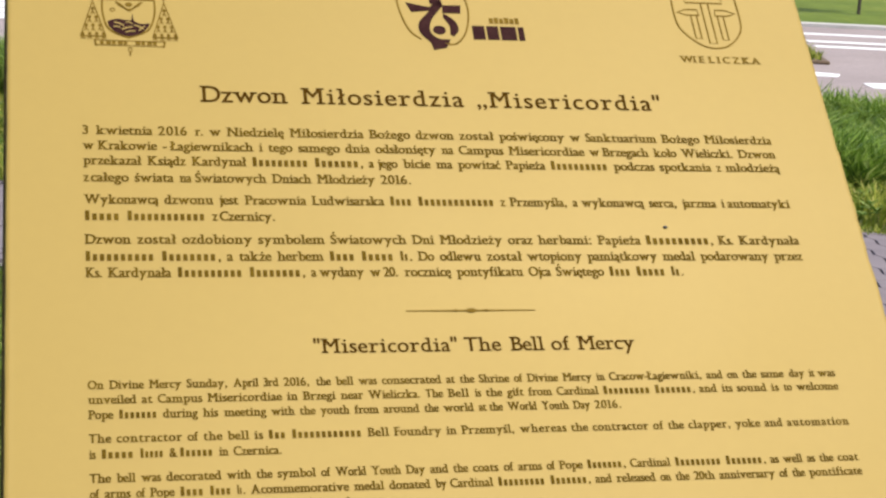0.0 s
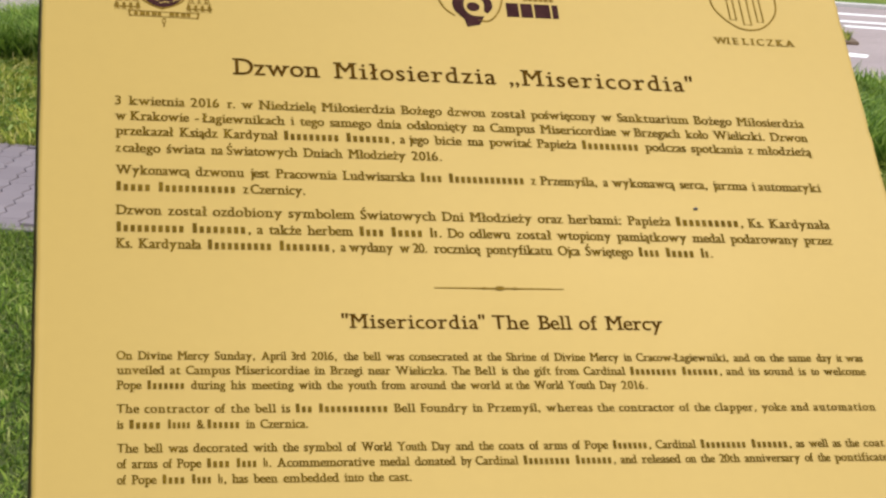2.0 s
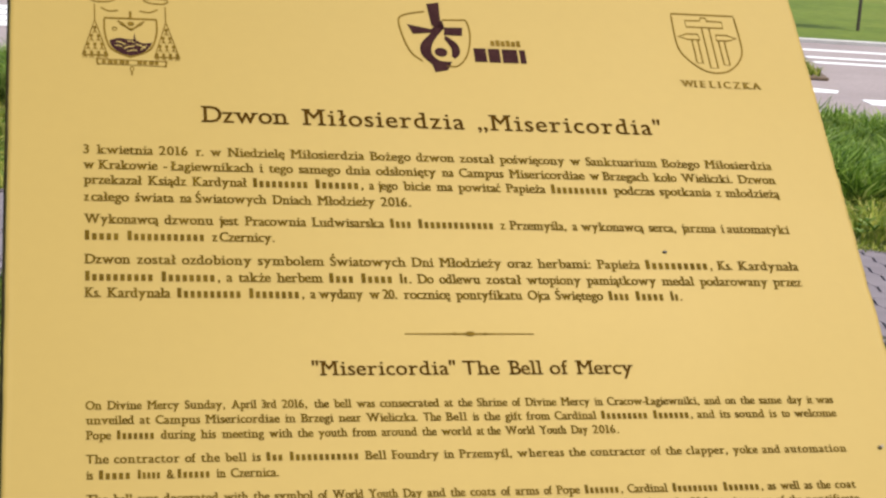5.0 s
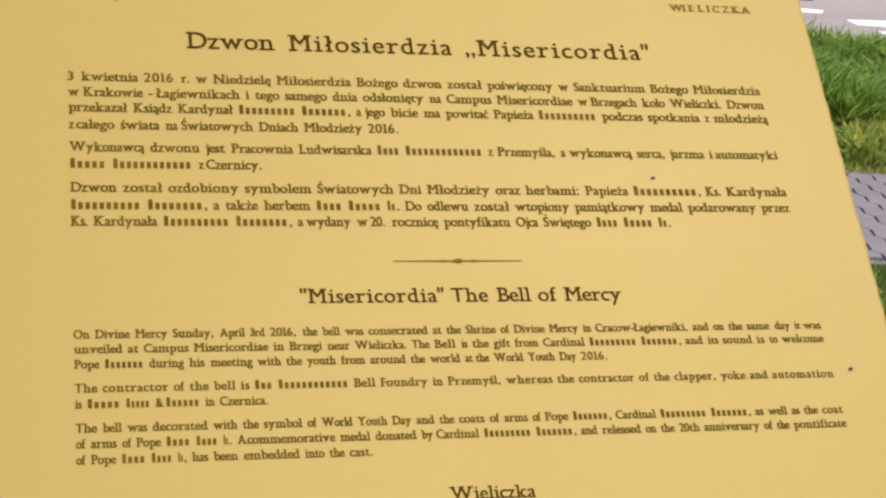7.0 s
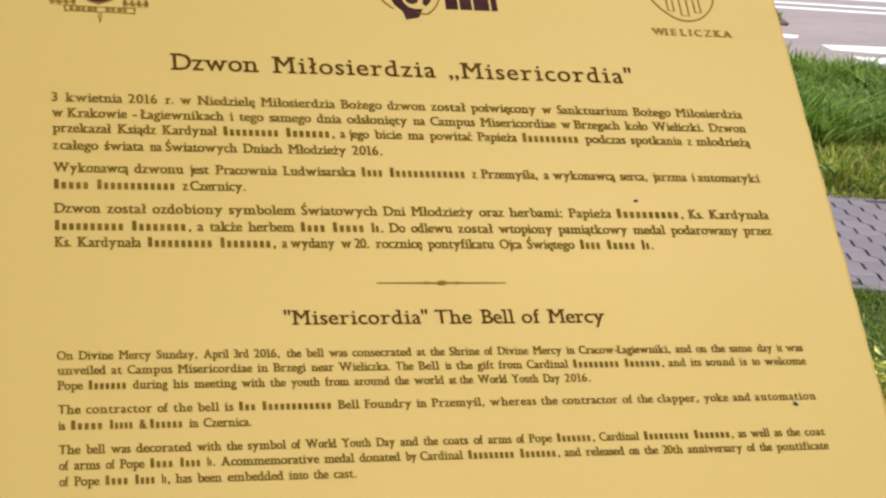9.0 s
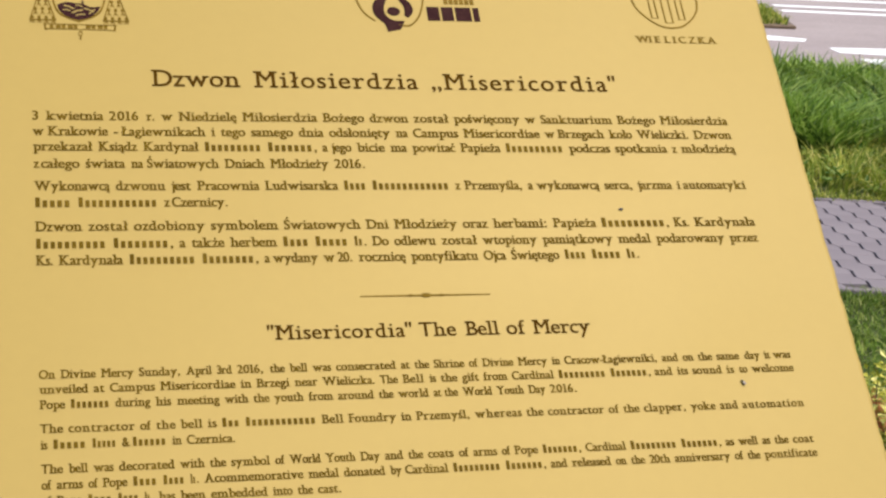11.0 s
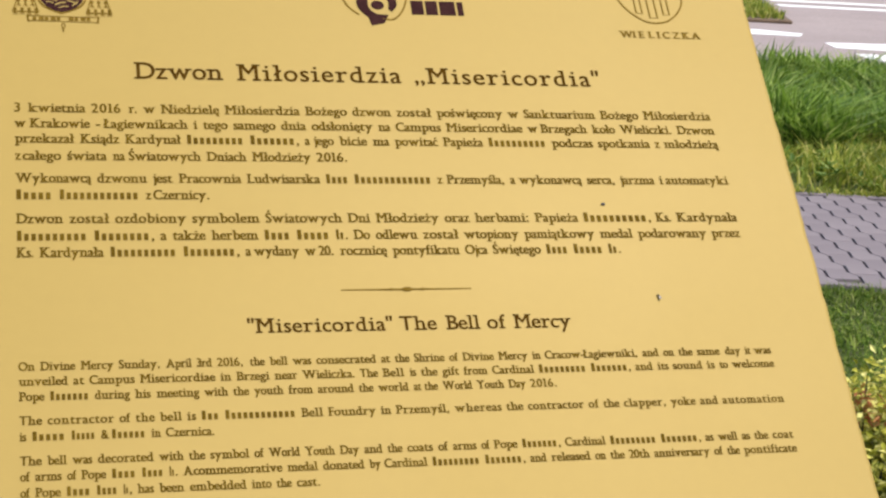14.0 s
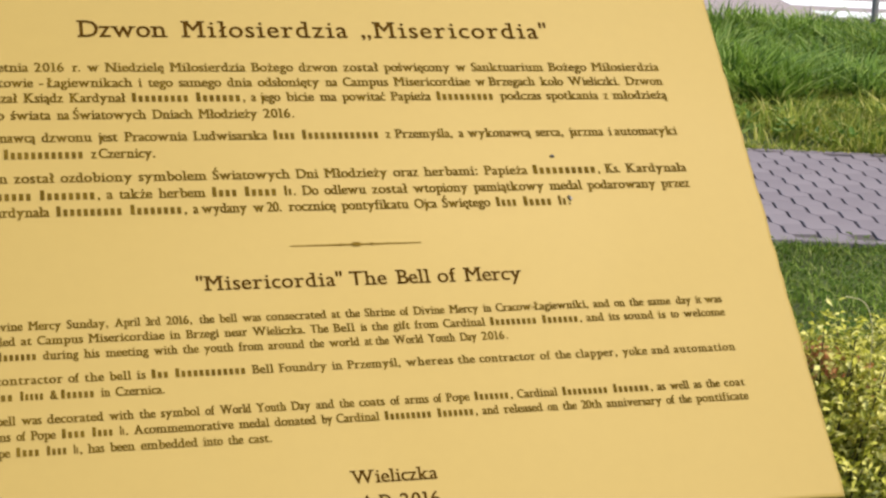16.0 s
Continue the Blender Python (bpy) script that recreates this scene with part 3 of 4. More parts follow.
def town_shield():
    """A shield with three mining hammers, in line."""
    bm = outline(bend([(0.2331, 0.337), (0.2325, 0.300), (0.2400, 0.284), (0.2530, 0.2725), (0.2640, 0.2695)])
                 + bend([(0.2640, 0.2695), (0.2765, 0.2725), (0.2890, 0.284), (0.2950, 0.300), (0.2943, 0.337)])[1:], 0.0015, closed=True)
    outline([(0.2453, 0.3295), (0.2600, 0.3300), (0.2610, 0.3335), (0.2660, 0.3335), (0.2668, 0.3300), (0.2812, 0.3295), (0.2812, 0.3222), (0.2453, 0.3222)], 0.0013, bm, True)
    outline([(0.2602, 0.3222), (0.2602, 0.2755), (0.2672, 0.2755), (0.2672, 0.3222)], 0.0013, bm)
    outline([(0.2355, 0.3105), (0.2440, 0.3140), (0.2550, 0.3140), (0.2558, 0.3075), (0.2440, 0.3075)], 0.0013, bm, True)
    outline([(0.2480, 0.3075), (0.2480, 0.2805), (0.2536, 0.2805), (0.2536, 0.3075)], 0.0013, bm)
    outline([(0.2916, 0.3105), (0.2830, 0.3140), (0.2725, 0.3140), (0.2717, 0.3075), (0.2830, 0.3075)], 0.0013, bm, True)
    outline([(0.2738, 0.3075), (0.2738, 0.2795), (0.2794, 0.2795), (0.2794, 0.3075)], 0.0013, bm)
    part("town_shield", bm, INK_LINE, board, "brown line shield with three mining hammers")


def event_mark():
    """A cross growing out of a drop-shaped flame, on a thin shield; plain shapes."""
    bm = outline(bend([(0.000, 0.3262), (-0.016, 0.3225), (-0.0238, 0.3165), (-0.0222, 0.298), (-0.0165, 0.280), (-0.0070, 0.2705)]), 0.0015)
    outline(bend([(0.0155, 0.3175), (0.030, 0.3180), (0.0372, 0.3170), (0.0388, 0.300), (0.0335, 0.279), (0.0235, 0.2665), (0.0135, 0.2670)]), 0.0015, bm)
    part("shield_line", bm, INK_LINE, board, "thin brown shield outline")
    bm = plate_shape([(0.0030, 0.3350), (0.0143, 0.3372), (0.0136, 0.3170), (0.0160, 0.3070), (0.0052, 0.3105)])
    plate_shape([(-0.0168, 0.3110), (0.0040, 0.3065), (0.0100, 0.3120), (0.0065, 0.3030), (-0.0125, 0.3005)], bm)
    plate_shape([(0.0165, 0.3090), (0.0328, 0.3096), (0.0315, 0.3005), (0.0150, 0.3005)], bm)
    left = bend([(0.0150, 0.3170), (0.0020, 0.3005), (-0.0070, 0.2890), (-0.0070, 0.2775), (0.0010, 0.2675)])
    right = bend([(0.0190, 0.2710), (0.0080, 0.2720), (0.0020, 0.2800), (0.0050, 0.2930), (0.0165, 0.3085)])
    plate_shape(left + [(0.0030, 0.2590), (0.0145, 0.2618)] + right, bm)
    plate_shape(bend([(0.0160, 0.3000), (0.0255, 0.2915), (0.0275, 0.2815), (0.0225, 0.2745)]) + bend([(0.0195, 0.2770), (0.0200, 0.2860), (0.0150, 0.2960)]), bm)
    plate_shape(oval(0.0103, 0.2812, 0.0058, 0.0048), bm)
    part("event_emblem", bm, INK_PLUM, board, "plum-brown cross and flame emblem in plain shapes")
    for x0, x1, h in ((0.0400, 0.0510, 0.0150), (0.0530, 0.0635, 0.0150), (0.0655, 0.0795, 0.0150), (0.0815, 0.0868, 0.0148)):
        part("bold_bar", plate_shape([(x0, 0.2720), (x1, 0.2722), (x1, 0.2722 + h), (x0, 0.2720 + h)]), INK_PLUM, board, "bold dark bar beside the emblem")
    bm = bmesh.new()
    for i in range(6):
        plate_shape([(0.0565 + i * 0.0047, 0.2905), (0.0600 + i * 0.0047, 0.2905), (0.0600 + i * 0.0047, 0.2960 + 0.001 * (i % 2)), (0.0565 + i * 0.0047, 0.2960 + 0.001 * (i % 2))], bm)
    part("small_lettering", bm, INK_LINE, board, "row of small brown bars")


def church_arms():
    """A shield under a wide hat with tassels, in thin lines."""
    bm = outline(bend([(-0.2775, 0.3040), (-0.2772, 0.2880), (-0.2722, 0.2715), (-0.2567, 0.2630)]) + bend([(-0.2567, 0.2630), (-0.2405, 0.2715), (-0.2346, 0.2880), (-0.2342, 0.3040)])[1:], 0.0016, closed=True)
    outline(bend([(-0.2890, 0.3238), (-0.2840, 0.3212), (-0.2730, 0.3220), (-0.2690, 0.3252), (-0.2790, 0.3268), (-0.2880, 0.3262)]), 0.0012, bm, True)
    outline(bend([(-0.2240, 0.3238), (-0.2290, 0.3212), (-0.2400, 0.3220), (-0.2440, 0.3252), (-0.2340, 0.3268), (-0.2250, 0.3262)]), 0.0012, bm, True)
    outline(bend([(-0.2800, 0.3150), (-0.2740, 0.3115), (-0.2660, 0.3125)]), 0.0012, bm)
    outline(bend([(-0.2330, 0.3150), (-0.2400, 0.3115), (-0.2480, 0.3125)]), 0.0012, bm)
    outline(bend([(-0.2700, 0.3290), (-0.2640, 0.3370), (-0.2565, 0.3400), (-0.2490, 0.3370), (-0.2430, 0.3290)]), 0.0012, bm)
    for side in (-1, 1):
        cx = -0.2559 + side * 0.0295
        outline([(cx, 0.3180), (cx, 0.3000)], 0.0010, bm)
        outline([(cx - 0.0004, 0.3000), (cx - 0.0102, 0.2645)], 0.0009, bm)
        outline([(cx + 0.0004, 0.3000), (cx + 0.0102, 0.2645)], 0.0009, bm)
        outline([(cx - 0.0108, 0.2640), (cx + 0.0108, 0.2640)], 0.0012, bm)
        for row in range(4):
            y = 0.2930 - row * 0.0088
            for k in range(row + 1):
                x = cx + (k - row / 2) * 0.0056
                plate_shape(oval(x, y, 0.0015, 0.0017, 8), bm)
                outline([(x, y), (x, y - 0.0058)], 0.0008, bm)
                outline([(x - 0.0018, y - 0.0060), (x, y - 0.0020), (x + 0.0018, y - 0.0060)], 0.0006, bm)
    outline([(-0.2665, 0.3285), (-0.2330, 0.3278)], 0.0016, bm)
    outline([(-0.2559, 0.3120), (-0.2559, 0.3040)], 0.0022, bm)
    for y in (0.2600, 0.2548):
        outline([(-0.2830, y), (-0.2282, y - 0.0005)], 0.0005, bm)
    plate_shape([(-0.2850, 0.2606), (-0.2828, 0.2606), (-0.2832, 0.2574), (-0.2818, 0.2540), (-0.2840, 0.2540)], bm)
    plate_shape([(-0.2262, 0.2600), (-0.2284, 0.2600), (-0.2280, 0.2570), (-0.2294, 0.2536), (-0.2272, 0.2536)], bm)
    outline(oval(-0.2556, 0.2505, 0.0015, 0.0025, 8), 0.0008, bm, True)
    outline([(-0.2556, 0.2480), (-0.2558, 0.2440)], 0.0014, bm)
    part("arms_drawing", bm, INK_LINE, board, "thin brown shield with tasselled hat")
    bm = bmesh.new()
    for i, w in enumerate((3, 4, 3, 4, 3, 0, 4, 3, 4, 3)):
        x = -0.2800 + i * 0.0048
        if w:
            plate_shape([(x, 0.2556), (x + w * 0.001, 0.2556), (x + w * 0.001, 0.2590), (x, 0.2590)], bm)
    part("motto_lettering", bm, INK_LINE, board, "row of tiny bars on a ribbon")
    bm = plate_shape(bend([(-0.2735, 0.2800), (-0.2660, 0.2828), (-0.2590, 0.2818), (-0.2530, 0.2812), (-0.2460, 0.2780), (-0.2385, 0.2790)]) + bend([(-0.2400, 0.2750), (-0.2470, 0.2675), (-0.2567, 0.2645), (-0.2660, 0.2675), (-0.2725, 0.2750)]))
    plate_shape([(-0.2542, 0.2800), (-0.2518, 0.2800), (-0.2528, 0.2890)], bm)
    part("hill", bm, INK_PLUM, board, "dark plum hill in the shield")
    for a, b, w in (((-0.2680, 0.2790), (-0.2600, 0.2755), 0.0011), ((-0.2620, 0.2715), (-0.2530, 0.2745), 0.0012), ((-0.2520, 0.2765), (-0.2440, 0.2725), 0.0011), ((-0.2690, 0.2745), (-0.2630, 0.2735), 0.0009), ((-0.2590, 0.2688), (-0.2510, 0.2700), 0.0009), ((-0.2480, 0.2705), (-0.2430, 0.2755), 0.0009), ((-0.2590, 0.2795), (-0.2530, 0.2780), 0.0008)):
        part("hill_streak", outline([a, ((a[0] + b[0]) / 2, (a[1] + b[1]) / 2 + 0.0008), b], w, z=0.0003), GOLD, board, "bare gold streak across the hill")
    bm = outline(bend([(-0.2665, 0.3010), (-0.2625, 0.2985), (-0.2590, 0.2945), (-0.2555, 0.2930), (-0.2520, 0.2945), (-0.2485, 0.2985), (-0.2445, 0.3012)]), 0.0016)
    outline(bend([(-0.2650, 0.2980), (-0.2600, 0.2950), (-0.2555, 0.2915), (-0.2510, 0.2950), (-0.2460, 0.2982)]), 0.0007, bm)
    plate_shape(oval(-0.2557, 0.2985, 0.0030, 0.0022, 10), bm)
    outline(oval(-0.2692, 0.2925, 0.0020, 0.0017, 8), 0.0008, bm, True)
    part("bird", bm, INK_LINE, board, "small brown winged figure")


town_shield()
event_mark()
church_arms()

# a crumb of dirt stuck to the sheet
crumb = bmesh.new()
bmesh.ops.create_icosphere(crumb, subdivisions=2, radius=0.0013)
for v in crumb.verts:
    v.co.x *= 1.6
    v.co *= 1 + 0.3 * noise.noise(v.co * 900)
    v.co.z *= 0.6
crumb_ob = part("dirt_speck", crumb, CHITIN)
crumb_ob.matrix_basis = board.matrix_basis @ pose(0.1782, 0.0783, 0.0006)
tagged(crumb_ob, "tiny dark crumb of dirt stuck on the gold sheet", "dirt")


def small_fly():
    fly = new("fly")
    tagged(fly, "small dark fly crawling over the gold sheet", "fly")
    for name, at, r, mat in (("abdomen", (0, -0.0013, 0.0011), (0.00085, 0.0015, 0.0008), CHITIN), ("thorax", (0, 0.0004, 0.0012), (0.00075, 0.0009, 0.0008), CHITIN), ("head", (0, 0.0016, 0.0011), (0.0006, 0.0005, 0.0005), CHITIN)):
        bm = bmesh.new()
        bmesh.ops.create_icosphere(bm, subdivisions=2, radius=1, matrix=Matrix.Translation(at) @ Matrix.Diagonal((*r, 1)))
        part(name, bm, mat, fly)
    for side in (-1, 1):
        bm = bmesh.new()
        bmesh.ops.create_icosphere(bm, subdivisions=1, radius=1, matrix=Matrix.Translation((side * 0.0006, -0.0016, 0.0019)) @ Matrix.Rotation(side * 0.25, 4, "Z") @ Matrix.Diagonal((0.0006, 0.0018, 0.00006, 1)))
        part("wing", bm, WING, fly)
        for k in range(3):
            y = 0.0010 - 0.0008 * k
            bm = rod((side * 0.0005, y, 0.0009), (side * 0.0013, y + 0.0004 * (1 - k), 0.0011), 0.00012, 0.0001, 5)
            rod((side * 0.0013, y + 0.0004 * (1 - k), 0.0011), (side * 0.0019, y + 0.0008 * (1 - k), 0.0001), 0.0001, 0.00008, 5, bm)
            part("leg", bm, CHITIN, fly)
    return fly


fly = small_fly()


# ---- grass ----
def blades(name, n, area, tall, wide, mat, seed, label, lean=0.5, accept=None, category="grass", slope=0.0, tuft=0.0):
    """Many bent blades in one mesh: area is (s0, s1, d0, d1)."""
    rng = np.random.default_rng(seed)
    s, d = rng.uniform(area[0], area[1], n), rng.uniform(area[2], area[3], n)
    turn, tuft_tall = rng.uniform(0, 2 * math.pi, n), np.ones(n)
    if tuft:
        # blades stand in tufts and fall outwards, all a little to one side
        m = n // 45
        of = rng.integers(0, m, n)
        off = rng.normal(0, tuft, (2, n))
        s = rng.uniform(area[0], area[1], m)[of] + off[0]
        d = np.clip(rng.uniform(area[2], area[3], m)[of] + off[1], area[2], area[3])
        drift = rng.uniform(0, 2 * math.pi, m)[of]
        turn = np.arctan2(off[1] / tuft + 0.9 * np.sin(drift), off[0] / tuft + 0.9 * np.cos(drift)) + STREET + rng.normal(0, 0.45, n)
        tuft_tall = rng.uniform(0.72, 1.15, m)[of]
    if accept is not None:
        keep = accept(s, d, rng)
        s, d, turn, tuft_tall = s[keep], d[keep], turn[keep], tuft_tall[keep]
    n = len(s)
    clump = np.sin(s * 5.1 + 1.3 * np.sin(d * 3.7)) * np.sin(d * 4.3 + np.sin(s * 2.9)) * 0.25 + np.sin(s * 1.7 + d * 1.1) * 0.15
    h = rng.uniform(tall[0], tall[1], n) * (1 + clump) * tuft_tall
    h = h * (1 - slope * (s + 2.0))
    w = rng.uniform(wide[0], wide[1], n)
    sway = np.abs(rng.normal(0, lean, n)) * h
    c, k = math.cos(STREET), math.sin(STREET)
    base = np.stack([s * c - d * k, s * k + d * c, np.full(n, -0.03)], 1)
    side = np.stack([-np.sin(turn), np.cos(turn), 0 * turn], 1) * w[:, None] / 2
    out = np.stack([np.cos(turn), np.sin(turn), 0 * turn], 1) * sway[:, None]
    up = np.array([0, 0, 1.0]) * h[:, None]
    v = np.stack([base - side, base + side, base + side * 0.8 + up * 0.6 + out * 0.35, base - side * 0.8 + up * 0.6 + out * 0.35, base + up + out], 1).reshape(-1, 3)
    i = (np.arange(n) * 5)[:, None]
    tri = np.concatenate([i + np.array([0, 1, 2]), i + np.array([0, 2, 3]), i + np.array([3, 2, 4])], 1).reshape(-1)
    me = bpy.data.meshes.new(name)
    me.vertices.add(len(v))
    me.vertices.foreach_set("co", v.ravel())
    me.loops.add(len(tri))
    me.loops.foreach_set("vertex_index", tri.astype(np.int32))
    me.polygons.add(len(tri) // 3)
    me.polygons.foreach_set("loop_start", np.arange(0, len(tri), 3, dtype=np.int32))
    me.update(calc_edges=True)
    me.materials.append(mat)
    return tagged(new(name, me), label, category, kind="stuff")


def in_view(s, d, rng, rest=0.25):
    """Thick growth in the two wedges beside the board, thinner elsewhere."""
    left = (s > -1.2 - 0.36 * d) & (s < 0.1 - 0.36 * d)
    right = (s > 0.2 + 0.05 * d) & (s < 2.4 + 0.13 * d)
    return left | right | (rng.uniform(0, 1, len(s)) < rest)


blades("lawn", 240000, (-4.5, 5.0, 0.6, PAVE_NEAR - 0.06), (0.016, 0.045), (0.005, 0.010), LAWN, 11, "short mown green lawn in front of the pavement", 1.3, in_view)
blades("lawn", 50000, (-12, 12, -8, 0.6), (0.02, 0.05), (0.005, 0.009), LAWN, 12, "short mown green lawn round the board", 1.2)
blades("verge_grass", 110000, (-9, 7.0, PAVE_FAR + 0.08, 13.4), (0.05, 0.16), (0.008, 0.018), STRAW, 13, "yellowish unmown grass along the pavement", 1.2,
       lambda s, d, rng: in_view(s, d, rng) & ((d < 11.2) | (s < 0.0)), tuft=0.09)
blades("tall_grass", 55000, (-9, -2.2, 12.9, ROAD_NEAR - 0.3), (0.23, 0.44), (0.014, 0.028), REED, 18, "dense green grass beside the road", 1.1, in_view)
blades("tall_grass", 100000, (-2.0, 8.0, 10.3, ROAD_NEAR - 0.3), (0.19, 0.42), (0.018, 0.040), REED, 14, "dense tall dark green grass beside the road", 1.2,
       lambda s, d, rng: in_view(s, d, rng) & (d > 10.65 + 0.35 * np.sin(s * 3.1) + 0.25 * np.sin(s * 7.7)), slope=0.077, tuft=0.13)
blades("edge_grass", 9000, (-7, 6.0, PAVE_NEAR - 0.10, PAVE_NEAR + 0.03), (0.02, 0.052), (0.004, 0.008), LAWN, 15, "grass creeping over the pavement's edge", 1.3)

blades("edge_grass", 9000, (-7, 6.0, PAVE_FAR - 0.04, PAVE_FAR + 0.10), (0.04, 0.11), (0.006, 0.012), STRAW, 16, "unmown grass hanging over the pavement's far edge", 1.3)

blades("island_grass", 14000, (-6.5, 2.62, 24.6, 29.2), (0.07, 0.15), (0.015, 0.03), STRAW, 17, "rough olive grass on the island between the lanes", 1.2)


def weeds(name, n, area, size, mat, seed, label):
    """Low rosettes of broad leaves among the grass."""
    rng = random.Random(seed)
    verts, faces = [], []
    for i in range(n):
        base = street(rng.uniform(area[0], area[1]), rng.uniform(area[2], area[3]), rng.uniform(0.01, 0.07))
        for k in range(5):
            length = rng.uniform(*size)
            m = Matrix.Translation(base) @ Euler((rng.uniform(-0.3, 0.3), -rng.uniform(0.1, 0.9), 1.26 * k + rng.uniform(-0.4, 0.4))).to_matrix().to_4x4()
            b = len(verts)
            verts += [m @ Vector(q) for q in ((0, 0, 0), (length * 0.4, length * 0.2, 0.004), (length * 0.75, length * 0.16, 0.0), (length, 0, -0.006), (length * 0.75, -length * 0.16, 0.0), (length * 0.4, -length * 0.2, 0.004))]
            faces += [(b, b + 1, b + 2, b + 3), (b, b + 3, b + 4, b + 5)]
    return tagged(raw(name, verts, faces, mat), label, "weeds", kind="stuff")


weeds("lawn_weeds", 900, (-3.6, -0.9, 2.0, PAVE_NEAR - 0.15), (0.012, 0.030), WEED, 41, "broad-leaved weeds in the mown lawn")
weeds("lawn_weeds", 350, (0.5, 2.4, 2.6, PAVE_NEAR - 0.15), (0.010, 0.024), WEED, 42, "broad-leaved weeds in the mown lawn")
weeds("verge_weeds", 1100, (-6.0, -2.8, PAVE_FAR + 0.15, 12.5), (0.025, 0.06), WEED, 43, "broad-leaved weeds in the unmown grass")
weeds("verge_weeds", 110, (0.9, 3.4, PAVE_FAR + 0.15, 10.6), (0.04, 0.09), WEED, 44, "broad-leaved weeds in the unmown grass")


# ---- golden shrubs ----
def shrub(at, r, tall, seed, red):
    rng = random.Random(seed)
    bush = new("golden_shrub")
    bush.matrix_basis = Matrix.Translation(at)
    tagged(bush, "low golden-yellow shrub with a few copper-red shoots in the lawn", "shrub", "golden shrubs")
    twigs = bmesh.new()
    sets = {"leaves": ([], []), "shade_leaves": ([], []), "red_leaves": ([], [])}
    for i in range(70):
        a, q = rng.uniform(0, 2 * math.pi), math.sqrt(rng.random())
        x, y = r * q * math.cos(a), r * q * math.sin(a)
        z = tall * (1 - 0.45 * q * q) * rng.uniform(0.72, 1.06)
        rod((x * 0.25, y * 0.25, -0.03), (x, y, z), 0.004, 0.0015, 5, twigs)
        copper = rng.random() < red * 0.04
        n = 150
        for j in range(n):
            f = 0.25 + 0.79 * rng.random() ** 0.6
            p = Vector((x * (0.25 + 0.75 * f), y * (0.25 + 0.75 * f), z * f))
            p += Vector((rng.gauss(0, 0.022), rng.gauss(0, 0.022), rng.gauss(0, 0.016)))
            # leaves low on the stem take the darkened shade colour
            key = "shade_leaves" if f < 0.36 else ("red_leaves" if copper and f > 0.8 else "leaves")
            verts, faces = sets[key]
            length, width = rng.uniform(0.014, 0.030), rng.uniform(0.008, 0.015)
            m = Matrix.Translation(p) @ Euler((rng.uniform(-0.9, 0.9), rng.uniform(-0.9, 0.9), rng.uniform(0, 6.3))).to_matrix().to_4x4()
            b = len(verts)
            for q3 in ((0, 0, 0), (length * 0.45, width / 2, 0.0025), (length, 0, -0.002), (length * 0.45, -width / 2, 0.0025), (length * 0.5, 0, -0.001)):
                verts.append(m @ Vector(q3))
            faces += [(b, b + 4, b + 1), (b + 1, b + 4, b + 2), (b + 2, b + 4, b + 3), (b + 3, b + 4, b)]
    if red > 0.04:
        verts, faces = sets["red_leaves"]
        for j in range(110):
            p = Vector((-0.060 + rng.gauss(0, 0.026), -0.078 + rng.gauss(0, 0.018), 0.478 + rng.gauss(0, 0.018)))
            length, width = rng.uniform(0.016, 0.03), rng.uniform(0.006, 0.010)
            m = Matrix.Translation(p) @ Euler((rng.uniform(-0.9, 0.9), rng.uniform(-0.9, 0.9), rng.uniform(0, 6.3))).to_matrix().to_4x4()
            b = len(verts)
            verts += [m @ Vector(q3) for q3 in ((0, 0, 0), (length * 0.45, width / 2, 0.0025), (length, 0, -0.002), (length * 0.45, -width / 2, 0.0025))]
            faces += [(b, b + 1, b + 2), (b, b + 2, b + 3)]
        rod((-0.03, -0.02, 0.1), (-0.058, -0.078, 0.49), 0.003, 0.0015, 5, twigs)
    tagged(part("branching", twigs, TWIG, bush), "thin brown twigs", kind="stuff")
    for key, mat, label in (("leaves", LEAF, "bright golden-green leaves"), ("shade_leaves", LEAF_SHADED, "inner leaves coloured dark olive for shade"), ("red_leaves", LEAF_RED, "copper-red young leaves")):
        if sets[key][0]:
            tagged(raw(key, *sets[key], mat, bush), label, kind="stuff")
    return bush


for k, (x, y, r, tall, red) in enumerate(((1.72, 2.72, 0.34, 0.30, 0.03), (2.15, 2.40, 0.36, 0.39, 0.0), (2.45, 2.95, 0.38, 0.30, 0.02), (1.61, 2.15, 0.31, 0.56, 0.05), (2.75, 2.2, 0.4, 0.38, 0.02))):
    shrub((x, y, 0), r, tall, 30 + k, red)

# a dry grass stalk arching over the shrub
arc = bend([(0.0, 0.0), (0.006, 0.35), (0.008, 0.54), (0.0, 0.60), (-0.02, 0.635), (-0.06, 0.645)], 5)
stalk = bmesh.new()
for (x0, z0), (x1, z1) in zip(arc, arc[1:]):
    rod((x0, 0, z0 - 0.02), (x1, 0, z1 - 0.02), 0.0013, 0.0010, 5, stalk)
stalk_ob = part("grass_stalk", stalk, STALK)
stalk_ob.matrix_basis = pose(1.665, 2.06, 0, 0, 0, -15)
tagged(stalk_ob, "dry pale grass stalk arching over the shrub", "grass stalk")

# ---- a grey post by the road, and a young tree on the far slope ----
post = new("road_post")
post.matrix_basis = Matrix.Translation(street(3.00, 15.3, -0.03))
tagged(post, "slim grey metal post in the grass beside the road", "post")
part("pole", rod((0, 0, -0.05), (0, 0, 2.6), 0.032, 0.032, 14), ZINC, post)
part("cap", rod((0, 0, 2.6), (0, 0, 2.63), 0.035, 0.02, 14), ZINC, post)


